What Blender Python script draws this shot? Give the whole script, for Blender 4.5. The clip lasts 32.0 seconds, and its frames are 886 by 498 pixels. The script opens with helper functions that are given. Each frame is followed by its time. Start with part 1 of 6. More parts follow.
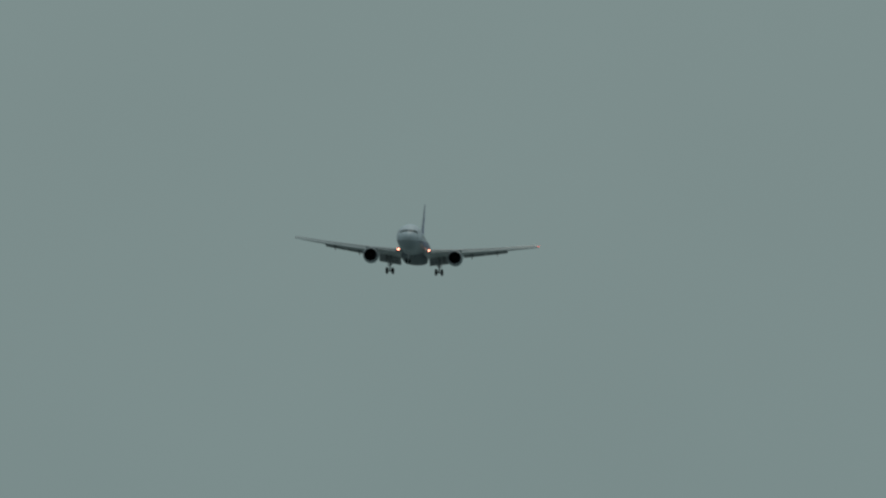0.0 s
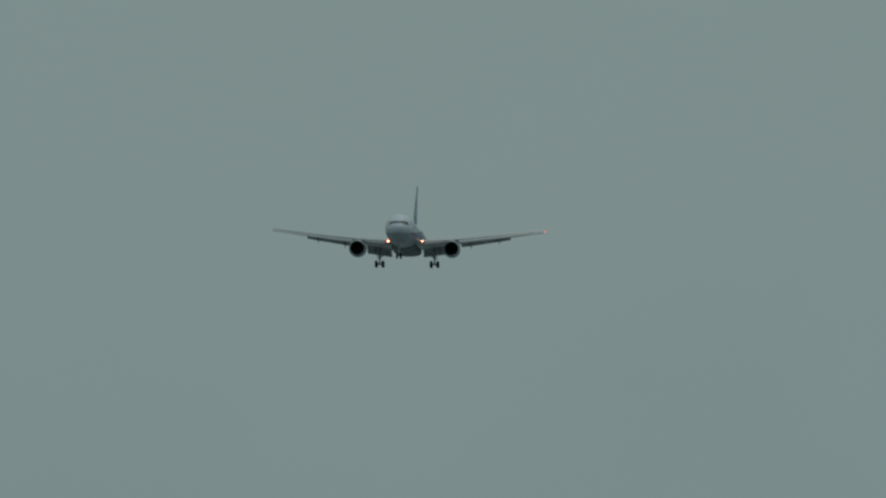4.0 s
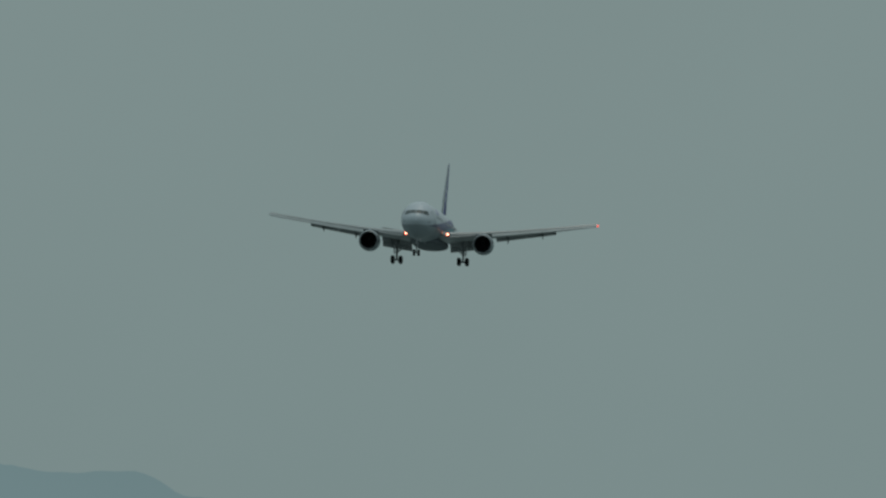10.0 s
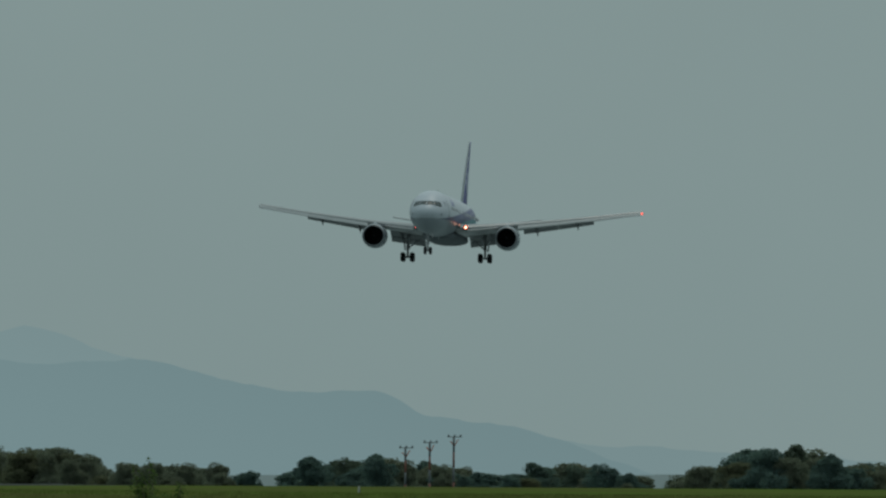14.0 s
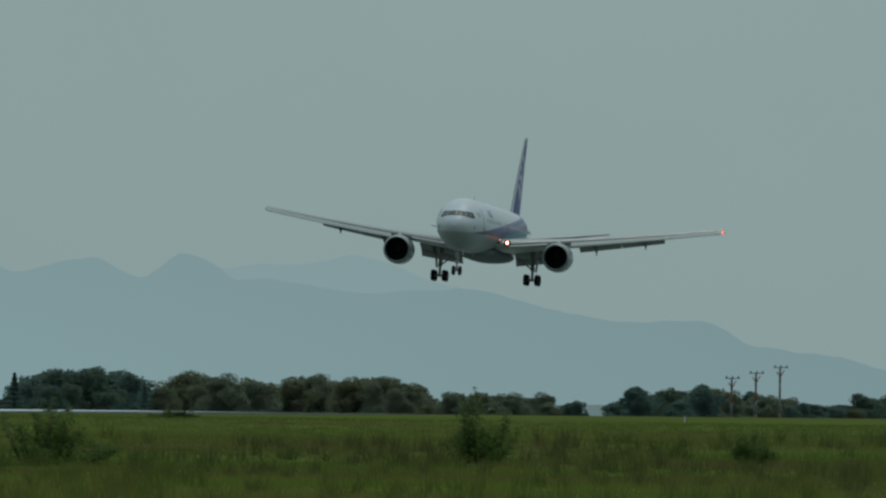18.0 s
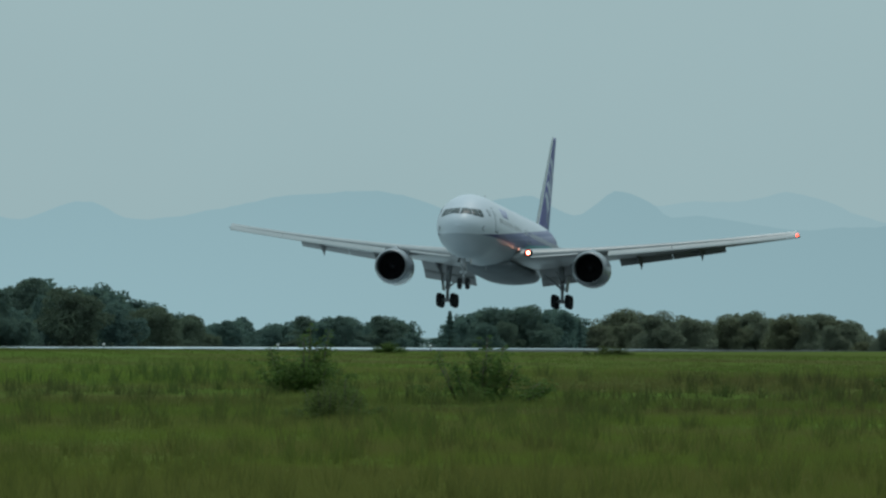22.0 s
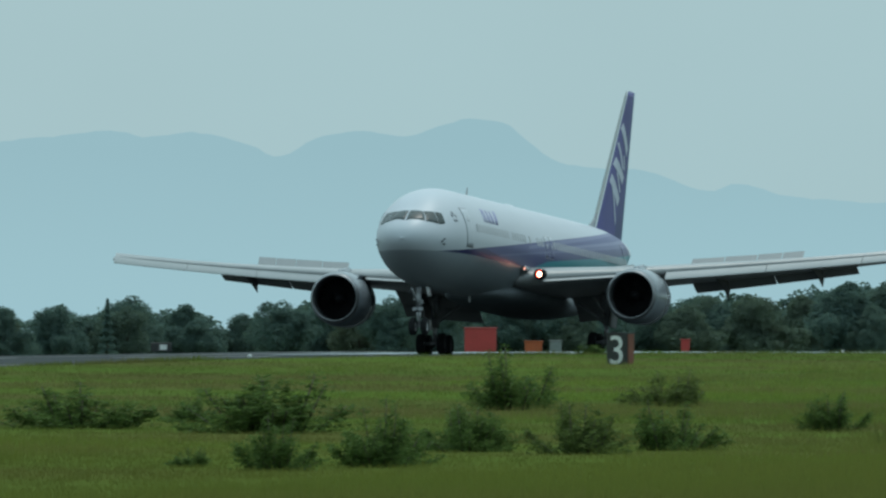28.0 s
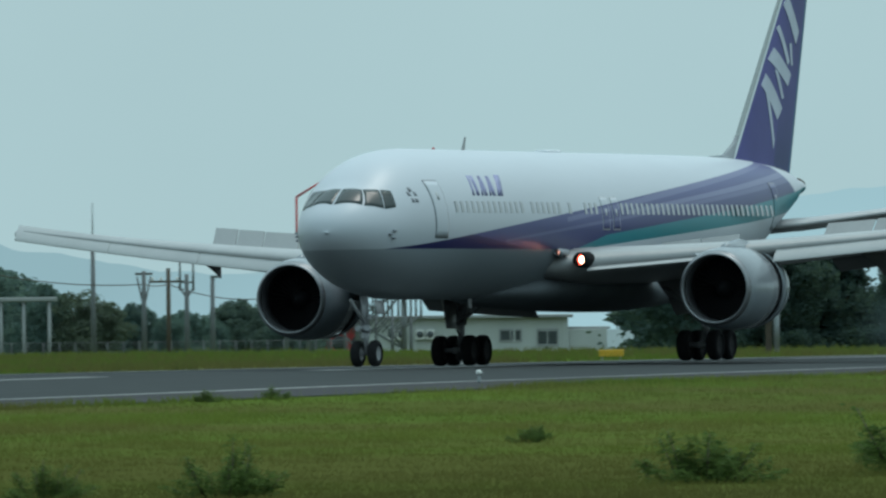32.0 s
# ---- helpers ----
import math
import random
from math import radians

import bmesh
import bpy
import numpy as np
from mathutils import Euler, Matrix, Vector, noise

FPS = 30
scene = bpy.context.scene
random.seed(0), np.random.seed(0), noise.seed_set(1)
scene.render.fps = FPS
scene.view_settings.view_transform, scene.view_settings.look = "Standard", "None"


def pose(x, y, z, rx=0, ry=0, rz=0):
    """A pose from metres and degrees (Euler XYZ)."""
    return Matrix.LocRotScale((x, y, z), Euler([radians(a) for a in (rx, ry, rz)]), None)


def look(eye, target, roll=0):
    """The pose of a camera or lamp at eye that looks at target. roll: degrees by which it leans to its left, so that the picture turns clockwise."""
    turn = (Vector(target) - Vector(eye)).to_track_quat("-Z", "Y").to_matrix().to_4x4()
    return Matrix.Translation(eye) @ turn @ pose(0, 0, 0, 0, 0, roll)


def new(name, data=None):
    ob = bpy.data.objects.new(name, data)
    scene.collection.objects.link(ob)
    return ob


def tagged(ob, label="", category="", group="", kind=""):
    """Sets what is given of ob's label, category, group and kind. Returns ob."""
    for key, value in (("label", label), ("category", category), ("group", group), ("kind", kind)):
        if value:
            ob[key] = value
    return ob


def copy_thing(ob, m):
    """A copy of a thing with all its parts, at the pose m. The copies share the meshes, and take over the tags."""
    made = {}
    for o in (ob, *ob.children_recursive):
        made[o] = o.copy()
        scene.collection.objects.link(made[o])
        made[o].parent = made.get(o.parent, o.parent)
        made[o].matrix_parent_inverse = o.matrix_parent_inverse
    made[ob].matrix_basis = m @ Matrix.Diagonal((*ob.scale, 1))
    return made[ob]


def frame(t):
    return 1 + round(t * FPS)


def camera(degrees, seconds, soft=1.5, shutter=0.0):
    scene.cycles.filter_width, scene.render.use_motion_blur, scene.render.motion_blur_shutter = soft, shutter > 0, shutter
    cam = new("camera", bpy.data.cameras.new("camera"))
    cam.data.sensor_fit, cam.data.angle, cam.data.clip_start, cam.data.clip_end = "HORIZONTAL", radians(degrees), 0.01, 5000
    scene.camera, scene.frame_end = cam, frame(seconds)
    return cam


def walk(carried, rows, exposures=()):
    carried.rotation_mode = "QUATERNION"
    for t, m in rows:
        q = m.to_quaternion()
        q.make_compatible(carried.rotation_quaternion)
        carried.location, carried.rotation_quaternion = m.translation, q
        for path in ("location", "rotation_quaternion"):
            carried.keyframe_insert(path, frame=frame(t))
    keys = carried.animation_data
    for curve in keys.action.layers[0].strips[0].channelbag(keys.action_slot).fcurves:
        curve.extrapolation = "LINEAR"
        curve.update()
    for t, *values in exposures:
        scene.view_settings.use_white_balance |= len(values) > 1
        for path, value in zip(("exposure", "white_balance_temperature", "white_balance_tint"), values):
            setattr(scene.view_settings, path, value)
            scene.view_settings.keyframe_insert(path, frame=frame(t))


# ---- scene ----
H0 = 2.3
cam = camera(3.6165, 32.0, soft=2.45, shutter=0.12)


def turn(pan, tilt, roll):
    return pose(0, 0, H0, 90 + tilt, 0, pan) @ pose(0, 0, 0, 0, 0, roll)


# seconds, pan, tilt, roll in degrees
CAMERA_ROWS = [
    (0, 3.939, 1.677, 0.362),
    (0.5, 4.006, 1.639, 0.355),
    (1, 4.044, 1.605, 0.349),
    (1.5, 4.171, 1.591, 0.343),
    (2, 4.229, 1.571, 0.336),
    (2.5, 4.273, 1.545, 0.33),
    (3, 4.336, 1.532, 0.323),
    (3.5, 4.376, 1.509, 0.317),
    (5.5, 4.65, 1.42, 0.291),
    (6, 4.712, 1.375, 0.293),
    (6.5, 4.816, 1.397, 0.316),
    (7, 4.943, 1.367, 0.324),
    (7.5, 5.027, 1.354, 0.33),
    (8, 5.115, 1.311, 0.351),
    (8.5, 5.225, 1.281, 0.361),
    (9, 5.358, 1.249, 0.362),
    (9.5, 5.469, 1.206, 0.36),
    (10, 5.581, 1.159, 0.347),
    (10.5, 5.688, 1.099, 0.321),
    (11, 5.846, 1.097, 0.29),
    (11.5, 5.98, 1.048, 0.243),
    (12, 6.125, 0.981, 0.156),
    (12.5, 6.252, 0.96, 0.231),
    (13, 6.381, 0.917, 0.358),
    (13.5, 6.463, 0.858, 0.393),
    (15.5, 6.963, 0.765, 0.242),
    (16, 7.111, 0.705, 0.183),
    (16.5, 7.283, 0.651, 0.262),
    (17, 7.442, 0.606, 0.428),
    (17.5, 7.675, 0.556, 0.489),
    (18, 7.893, 0.528, 0.594),
    (18.5, 8.083, 0.507, 0.575),
    (19, 8.242, 0.442, 0.565),
    (19.5, 8.341, 0.394, 0.533),
    (20, 8.626, 0.365, 0.456),
    (20.5, 8.936, 0.34, 0.424),
    (21, 9.183, 0.31, 0.362),
    (21.5, 9.416, 0.288, 0.339),
    (22, 9.666, 0.259, 0.349),
    (22.5, 9.943, 0.24, 0.282),
    (23, 10.192, 0.251, 0.312),
    (23.5, 10.494, 0.252, 0.237),
    (24, 10.824, 0.231, 0.324),
    (24.5, 11.174, 0.242, 0.282),
    (26.5, 12.875, 0.219, 0.551),
    (27, 13.378, 0.268, 0.433),
    (27.5, 13.877, 0.298, 0.293),
    (28, 14.441, 0.261, 0.187),
    (28.5, 15.157, 0.242, -0.295),
    (29, 15.831, 0.25, -0.402),
    (29.5, 16.527, 0.262, -0.482),
    (30, 17.253, 0.233, -0.664),
    (30.5, 18.17, 0.26, -0.454),
    (31, 19.152, 0.276, -0.417),
    (31.5, 20.199, 0.286, -0.31),
    (32, 21.307, 0.231, -0.631),
]
walk(cam, [(t, turn(a, b, c)) for t, a, b, c in CAMERA_ROWS],
     exposures=[(0, -1.05, 6950, 10), (9, -1.05, 6950, 10), (13, -0.95, 6930, 10), (16, -0.8, 6900, 10), (19, -0.56, 6850, 10), (21, -0.32, 6600, 10), (23, -0.18, 6480, 9.5), (24.5, -0.08, 6460, 9), (28, 0.02, 6420, 8), (32, 0.1, 6420, 8)])

# ---- hazy daylight ----
SUN_UP, SUN_TURN = radians(66), radians(20)
world = bpy.data.worlds.new("hazy_sky")
world.use_nodes = True
scene.world = world
wn, wl = world.node_tree.nodes, world.node_tree.links
back = wn["Background"]
sky = wn.new("ShaderNodeTexSky")
sky.sky_type, sky.sun_disc, sky.sun_elevation, sky.sun_rotation = "NISHITA", False, SUN_UP, SUN_TURN
sky.dust_density, sky.air_density = 4.0, 1.0
dim = wn.new("ShaderNodeVectorMath")
dim.operation = "SCALE"
dim.inputs["Scale"].default_value = 0.1
wl.new(sky.outputs["Color"], dim.inputs[0])
haze = wn.new("ShaderNodeMix")
haze.data_type = "RGBA"
haze.inputs["Factor"].default_value = 0.9
haze.inputs["B"].default_value = (0.415, 0.59, 0.625, 1)
wl.new(dim.outputs[0], haze.inputs["A"])
# faint unevenness of the overcast
wc = wn.new("ShaderNodeTexCoord")
cloud = wn.new("ShaderNodeTexNoise")
cloud.inputs["Scale"].default_value, cloud.inputs["Detail"].default_value = 22.0, 5.0
wl.new(wc.outputs["Generated"], cloud.inputs["Vector"])
span = wn.new("ShaderNodeMapRange")
span.inputs["To Min"].default_value, span.inputs["To Max"].default_value = 0.94, 1.06
wl.new(cloud.outputs["Fac"], span.inputs["Value"])
# an overcast sky is brighter overhead than at the horizon
axes = wn.new("ShaderNodeSeparateXYZ")
wl.new(wc.outputs["Generated"], axes.inputs[0])
lift = wn.new("ShaderNodeMapRange")
lift.inputs["From Min"].default_value, lift.inputs["From Max"].default_value = 0.06, 1.0
lift.inputs["To Min"].default_value, lift.inputs["To Max"].default_value = 1.0, 2.5
wl.new(axes.outputs["Z"], lift.inputs["Value"])
both_ways = wn.new("ShaderNodeMath")
both_ways.operation = "MULTIPLY"
wl.new(span.outputs["Result"], both_ways.inputs[0])
wl.new(lift.outputs["Result"], both_ways.inputs[1])
# the side away from the sun is duller
away = wn.new("ShaderNodeMapRange")
away.inputs["From Min"].default_value, away.inputs["From Max"].default_value = -1.0, 0.9
away.inputs["To Min"].default_value, away.inputs["To Max"].default_value = 0.78, 1.0
wl.new(axes.outputs["Y"], away.inputs["Value"])
all_ways = wn.new("ShaderNodeMath")
all_ways.operation = "MULTIPLY"
wl.new(both_ways.outputs[0], all_ways.inputs[0])
wl.new(away.outputs["Result"], all_ways.inputs[1])
mul = wn.new("ShaderNodeVectorMath")
mul.operation = "SCALE"
wl.new(haze.outputs["Result"], mul.inputs[0])
wl.new(all_ways.outputs[0], mul.inputs["Scale"])
wl.new(mul.outputs[0], back.inputs["Color"])
back.inputs["Strength"].default_value = 1.0

sun_data = bpy.data.lights.new("sun", "SUN")
sun_data.energy, sun_data.angle, sun_data.color = 0.7, radians(12), (1.0, 0.96, 0.9)
sun = new("sun", sun_data)
sd = Vector((math.cos(SUN_UP) * math.sin(SUN_TURN), math.cos(SUN_UP) * math.cos(SUN_TURN), math.sin(SUN_UP)))
sun.matrix_world = look(sd * 100, (0, 0, 0))


# ---- materials ----
class Nodes:
    """Short hand for node trees."""

    def __init__(self, name):
        self.mat = bpy.data.materials.new(name)
        self.mat.use_nodes = True
        self.tree = self.mat.node_tree
        self.bsdf = self.tree.nodes["Principled BSDF"]
        self.obj = self.add("ShaderNodeTexCoord").outputs["Object"]

    def add(self, kind):
        return self.tree.nodes.new(kind)

    def put(self, socket, value):
        if isinstance(value, bpy.types.NodeSocket):
            self.tree.links.new(value, socket)
        elif isinstance(value, tuple) and len(value) == 3 and socket.type == "RGBA":
            socket.default_value = (*value, 1)
        else:
            socket.default_value = value

    def math(self, op, a, b=0.0):
        n = self.add("ShaderNodeMath")
        n.operation = op
        self.put(n.inputs[0], a)
        self.put(n.inputs[1], b)
        return n.outputs[0]

    def noise(self, scale, detail=3.0, vector=None, stretch=None):
        n = self.add("ShaderNodeTexNoise")
        n.inputs["Scale"].default_value, n.inputs["Detail"].default_value = scale, detail
        v = vector or self.obj
        if stretch:
            mp = self.add("ShaderNodeMapping")
            mp.inputs["Scale"].default_value = stretch
            self.tree.links.new(v, mp.inputs["Vector"])
            v = mp.outputs["Vector"]
        self.tree.links.new(v, n.inputs["Vector"])
        return n.outputs["Fac"]

    def ramp(self, fac, low, high):
        n = self.add("ShaderNodeMapRange")
        self.put(n.inputs["Value"], fac)
        n.inputs["From Min"].default_value, n.inputs["From Max"].default_value = low, high
        return n.outputs["Result"]

    def mix(self, fac, a, b):
        n = self.add("ShaderNodeMix")
        n.data_type = "RGBA"
        self.put(n.inputs["Factor"], fac)
        self.put(n.inputs["A"], a)
        self.put(n.inputs["B"], b)
        return n.outputs["Result"]

    def split(self, v=None):
        n = self.add("ShaderNodeSeparateXYZ")
        self.tree.links.new(v or self.obj, n.inputs[0])
        return n.outputs

    def done(self, color, rough=0.5, metal=0.0, **more):
        self.put(self.bsdf.inputs["Base Color"], color)
        self.put(self.bsdf.inputs["Roughness"], rough)
        self.put(self.bsdf.inputs["Metallic"], metal)
        for k, v in more.items():
            self.put(self.bsdf.inputs[k.replace("_", " ")], v)
        return self.mat


def plain(name, a, b=None, rough=0.5, metal=0.0, scale=2.0, stretch=None, **more):
    """A surface whose colour wanders between a and b at two scales."""
    k = Nodes(name)
    b = b or tuple(c * 0.8 for c in a)
    n1, n2 = k.noise(scale, 4, stretch=stretch), k.noise(scale * 9, 3)
    f = k.math("ADD", k.math("MULTIPLY", n1, 0.7), k.math("MULTIPLY", n2, 0.3))
    return k.done(k.mix(k.ramp(f, 0.3, 0.7), a, b), rough, metal, **more)


def glow(name, color, strength):
    k = Nodes(name)
    return k.done((0.02, 0.02, 0.02), 0.5, 0, Emission_Color=color, Emission_Strength=strength)


NOSE = 27.7  # the nose lies this far ahead of the main gear
TRIM = 0.966  # scale of the body along its length


def livery():
    """White upper body, grey belly, blue band that climbs to the tail, teal band under it."""
    k = Nodes("airliner_paint")
    x, y, z = k.split()
    s = k.math("ADD", k.math("DIVIDE", y, TRIM), NOSE)
    less, more, both = (lambda a, b: k.math("LESS_THAN", a, b)), (lambda a, b: k.math("GREATER_THAN", a, b)), (lambda a, b: k.math("MULTIPLY", a, b))

    def line(z0, slope, s0):
        return k.math("ADD", k.math("MULTIPLY", k.math("SUBTRACT", s, s0), slope), z0)

    white, grey = (0.475, 0.5, 0.545), (0.17, 0.195, 0.216)
    blue, light_blue, teal = (0.017, 0.018, 0.1), (0.07, 0.072, 0.22), (0.012, 0.17, 0.205)
    belly = k.math("MULTIPLY", both(less(z, 4.09), less(s, 36.0)), k.math("ADD", k.math("MULTIPLY", k.ramp(s, 1.0, 10.0), 0.4), 0.6))
    col = k.mix(belly, white, grey)
    # the band climbs from the nose to the root of the fin; the teal stripe runs below it
    crest = line(4.27, 0.0765, 4.6)
    foot = k.math("MAXIMUM", line(4.47, 0.0535, 28.0), 4.09)
    band = both(both(more(z, foot), less(z, crest)), less(s, k.math("ADD", k.math("MULTIPLY", z, -2.0), 62.2)))
    wedge = less(z, line(4.56, -0.08, 9.3))
    streak = k.ramp(k.noise(0.5, 2, stretch=(0.4, 0.08, 2.2)), 0.45, 0.6)
    tone = k.mix(k.math("MULTIPLY", k.ramp(k.math("SUBTRACT", crest, z), 1.25, 0.2), 0.55), blue, light_blue)
    tone = k.mix(k.math("MULTIPLY", streak, 0.2), tone, light_blue)
    tone = k.mix(wedge, tone, (0.012, 0.012, 0.085))
    # pale speed lines run through the band
    for z0, slope, s0, wide, s1, much in ((4.3, 0.066, 12.0, 0.09, 12.5, 0.2), (4.2, 0.083, 8.6, 0.14, 19.0, 0.25), (4.27, 0.069, 10.0, 0.1, 26.0, 0.35)):
        inside = both(both(more(z, line(z0, slope, s0)), less(z, line(z0 + wide, slope * 1.04, s0))), more(s, s1))
        tone = k.mix(k.math("MULTIPLY", inside, much), tone, (0.32, 0.33, 0.46))
    col = k.mix(band, col, tone)
    tb = both(both(less(z, line(4.82, 0.066, 26.5)), more(z, foot)), more(s, k.math("ADD", k.math("MULTIPLY", k.math("SUBTRACT", z, 4.3), 6.0), 21.5)))
    col = k.mix(tb, col, teal)
    grime = k.ramp(k.noise(0.35, 5, stretch=(1, 0.25, 1)), 0.3, 0.75)
    col = k.mix(k.math("MULTIPLY", grime, 0.1), col, (0.25, 0.25, 0.24))
    return k.done(col, k.math("ADD", k.math("MULTIPLY", grime, 0.1), 0.33), 0.0, Specular_IOR_Level=0.3)


def fin_paint():
    """Blue fin, darker towards the foot of the rudder, pale leading edge, teal trailing edge."""
    k = Nodes("fin_paint")
    x, y, z = k.split()
    back_edge = k.math("SUBTRACT", y, k.math("ADD", k.math("MULTIPLY", k.math("SUBTRACT", z, 7.2), 0.375), 23.74))
    front = k.math("SUBTRACT", y, k.math("ADD", k.math("MULTIPLY", k.math("SUBTRACT", z, 7.2), 0.998), 16.33))
    n = k.noise(0.3, 3)
    col = k.mix(k.ramp(n, 0.35, 0.65), (0.04, 0.038, 0.17), (0.06, 0.056, 0.22))
    # the rudder is a deeper blue near its foot, and a thin teal line ends it
    low = k.math("MULTIPLY", k.math("GREATER_THAN", back_edge, -2.6), k.ramp(z, 10.5, 7.5))
    col = k.mix(k.math("MULTIPLY", low, 0.75), col, (0.018, 0.03, 0.1))
    col = k.mix(k.math("GREATER_THAN", back_edge, -0.3), col, (0.03, 0.1, 0.2))
    col = k.mix(k.math("LESS_THAN", front, 0.24), col, (0.5, 0.55, 0.57))
    col = k.mix(k.math("LESS_THAN", front, 0.11), col, (0.22, 0.25, 0.25))
    return k.done(col, 0.45, 0.0, Specular_IOR_Level=0.35)


PAINT, FIN = livery(), fin_paint()
SLAT = plain("pale_slat_paint", (0.43, 0.43, 0.435), (0.37, 0.37, 0.375), 0.45, 0.0, 0.6, (1, 0.3, 1))
WING = plain("wing_grey_paint", (0.33, 0.33, 0.335), (0.27, 0.27, 0.275), 0.35, 0.0, 0.6, (1, 0.3, 1))
WING_DARK = plain("flap_cove_grey", (0.1, 0.1, 0.105), (0.07, 0.07, 0.075), 0.6, 0.0, 1.0)
FLAP = plain("flap_grey_paint", (0.22, 0.22, 0.225), (0.17, 0.17, 0.175), 0.5, 0.0, 0.8)
STAB = plain("tailplane_grey_paint", (0.42, 0.42, 0.43), (0.34, 0.34, 0.35), 0.4, 0.0, 0.8)
COWL = plain("nacelle_grey_paint", (0.23, 0.252, 0.275), (0.18, 0.2, 0.22), 0.22, 0.0, 0.7)
# this grey is darkened to put in the shade under the body
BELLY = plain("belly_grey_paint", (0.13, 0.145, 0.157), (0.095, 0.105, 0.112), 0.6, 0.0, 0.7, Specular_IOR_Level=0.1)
LIP = plain("bare_lip_metal", (0.27, 0.275, 0.29), (0.2, 0.205, 0.215), 0.4, 0.7, 3.0)
CORE = plain("burnt_exhaust_metal", (0.16, 0.14, 0.12), (0.08, 0.07, 0.06), 0.45, 0.8, 4.0)
DUCT = plain("dark_intake_lining", (0.035, 0.035, 0.04), (0.02, 0.02, 0.022), 0.6, 0.0, 5.0)
BLADE = plain("fan_blade_dark", (0.014, 0.014, 0.016), (0.01, 0.01, 0.011), 0.7, 0.0, 5.0, Specular_IOR_Level=0.05)
TYRE = plain("tyre_rubber", (0.022, 0.022, 0.024), (0.014, 0.014, 0.015), 0.9, 0.0, 6.0, Specular_IOR_Level=0.1)
RIM = plain("wheel_rim_metal", (0.05, 0.05, 0.052), (0.03, 0.03, 0.032), 0.8, 0.0, 6.0, Specular_IOR_Level=0.1)
STRUT = plain("gear_leg_grey", (0.33, 0.34, 0.35), (0.22, 0.22, 0.23), 0.4, 0.3, 5.0)
GLASS = plain("cockpit_glass", (0.03, 0.04, 0.042), (0.02, 0.03, 0.03), 0.25, 0.0, 3.0, Specular_IOR_Level=0.32)
PORTHOLE = plain("cabin_window_glass", (0.4, 0.41, 0.43), (0.34, 0.35, 0.37), 0.45, 0.0, 3.0)
OUTLINE = plain("door_seam_grey", (0.2, 0.21, 0.24), (0.15, 0.16, 0.18), 0.5, 0.0, 3.0)
MARK_BLUE = plain("marking_blue", (0.24, 0.24, 0.42), (0.19, 0.19, 0.37), 0.4, 0.0, 2.0)
FIN_MARK = plain("fin_marking_pale", (0.46, 0.5, 0.58), (0.36, 0.4, 0.48), 0.4, 0.0, 0.8)
MARK_WHITE = plain("marking_white", (0.72, 0.74, 0.78), (0.6, 0.62, 0.66), 0.4, 0.0, 1.0)
LANDING = glow("landing_lamp", (1.0, 0.5, 0.34), 12.0)
SMALL_LAMP = glow("root_lamp", (1.0, 0.45, 0.33), 1.5)
REDGLOW = glow("red_lamp_glass", (1.0, 0.1, 0.06), 4.5)
SOOT = plain("black_lamp_tube", (0.02, 0.02, 0.022), (0.012, 0.012, 0.013), 0.9, 0.0, 5.0, Specular_IOR_Level=0.05)
RED = plain("red_marking_paint", (0.46, 0.045, 0.045), (0.36, 0.038, 0.035), 0.5, 0.0, 1.5)
ORANGE = plain("orange_marking_paint", (0.45, 0.1, 0.03), (0.36, 0.08, 0.03), 0.6, 0.0, 2.0)
RUST = plain("rusty_panel_paint", (0.2, 0.06, 0.035), (0.14, 0.045, 0.03), 0.6, 0.0, 2.0)
WORN = plain("worn_runway_paint", (0.34, 0.34, 0.33), (0.12, 0.125, 0.13), 0.8, 0.0, 0.4, (1, 0.1, 1), Specular_IOR_Level=0.05)
WHITE = plain("white_paint", (0.7, 0.7, 0.68), (0.58, 0.58, 0.56), 0.5, 0.0, 1.5)
BLACK = plain("black_sign_board", (0.02, 0.02, 0.02), (0.03, 0.03, 0.03), 0.5, 0.0, 3.0)
YELLOW = plain("yellow_marker_paint", (0.6, 0.34, 0.02), (0.5, 0.28, 0.02), 0.5, 0.0, 3.0)
STEEL = plain("galvanised_steel", (0.25, 0.27, 0.28), (0.18, 0.2, 0.2), 0.5, 0.4, 3.0)
POLE = plain("weathered_pole_grey", (0.13, 0.14, 0.14), (0.09, 0.095, 0.1), 0.7, 0.0, 1.0)
CONCRETE = plain("pale_concrete", (0.5, 0.49, 0.46), (0.4, 0.39, 0.37), 0.8, 0.0, 0.8)
WALL = plain("hangar_cladding", (0.45, 0.47, 0.46), (0.37, 0.39, 0.38), 0.6, 0.0, 0.5, (1, 1, 0.2))
ROOF = plain("grey_roof_sheet", (0.3, 0.31, 0.31), (0.22, 0.23, 0.23), 0.6, 0.0, 0.6)
DARKPANE = plain("dark_pane", (0.06, 0.07, 0.08), (0.04, 0.05, 0.05), 0.15, 0.0, 2.0)
BARK = plain("bark", (0.09, 0.07, 0.05), (0.05, 0.04, 0.03), 0.9, 0.0, 3.0)


def both_sides(k, front, behind):
    """A thin leaf: it scatters light back and lets about as much through."""
    k.done(front, 0.7, 0.0, Specular_IOR_Level=0.08)
    leaf, mixed = k.add("ShaderNodeBsdfTranslucent"), k.add("ShaderNodeMixShader")
    k.put(leaf.inputs["Color"], behind)
    mixed.inputs[0].default_value = 0.5
    k.tree.links.new(k.bsdf.outputs[0], mixed.inputs[1])
    k.tree.links.new(leaf.outputs[0], mixed.inputs[2])
    k.tree.links.new(mixed.outputs[0], k.tree.nodes["Material Output"].inputs["Surface"])
    return k.mat


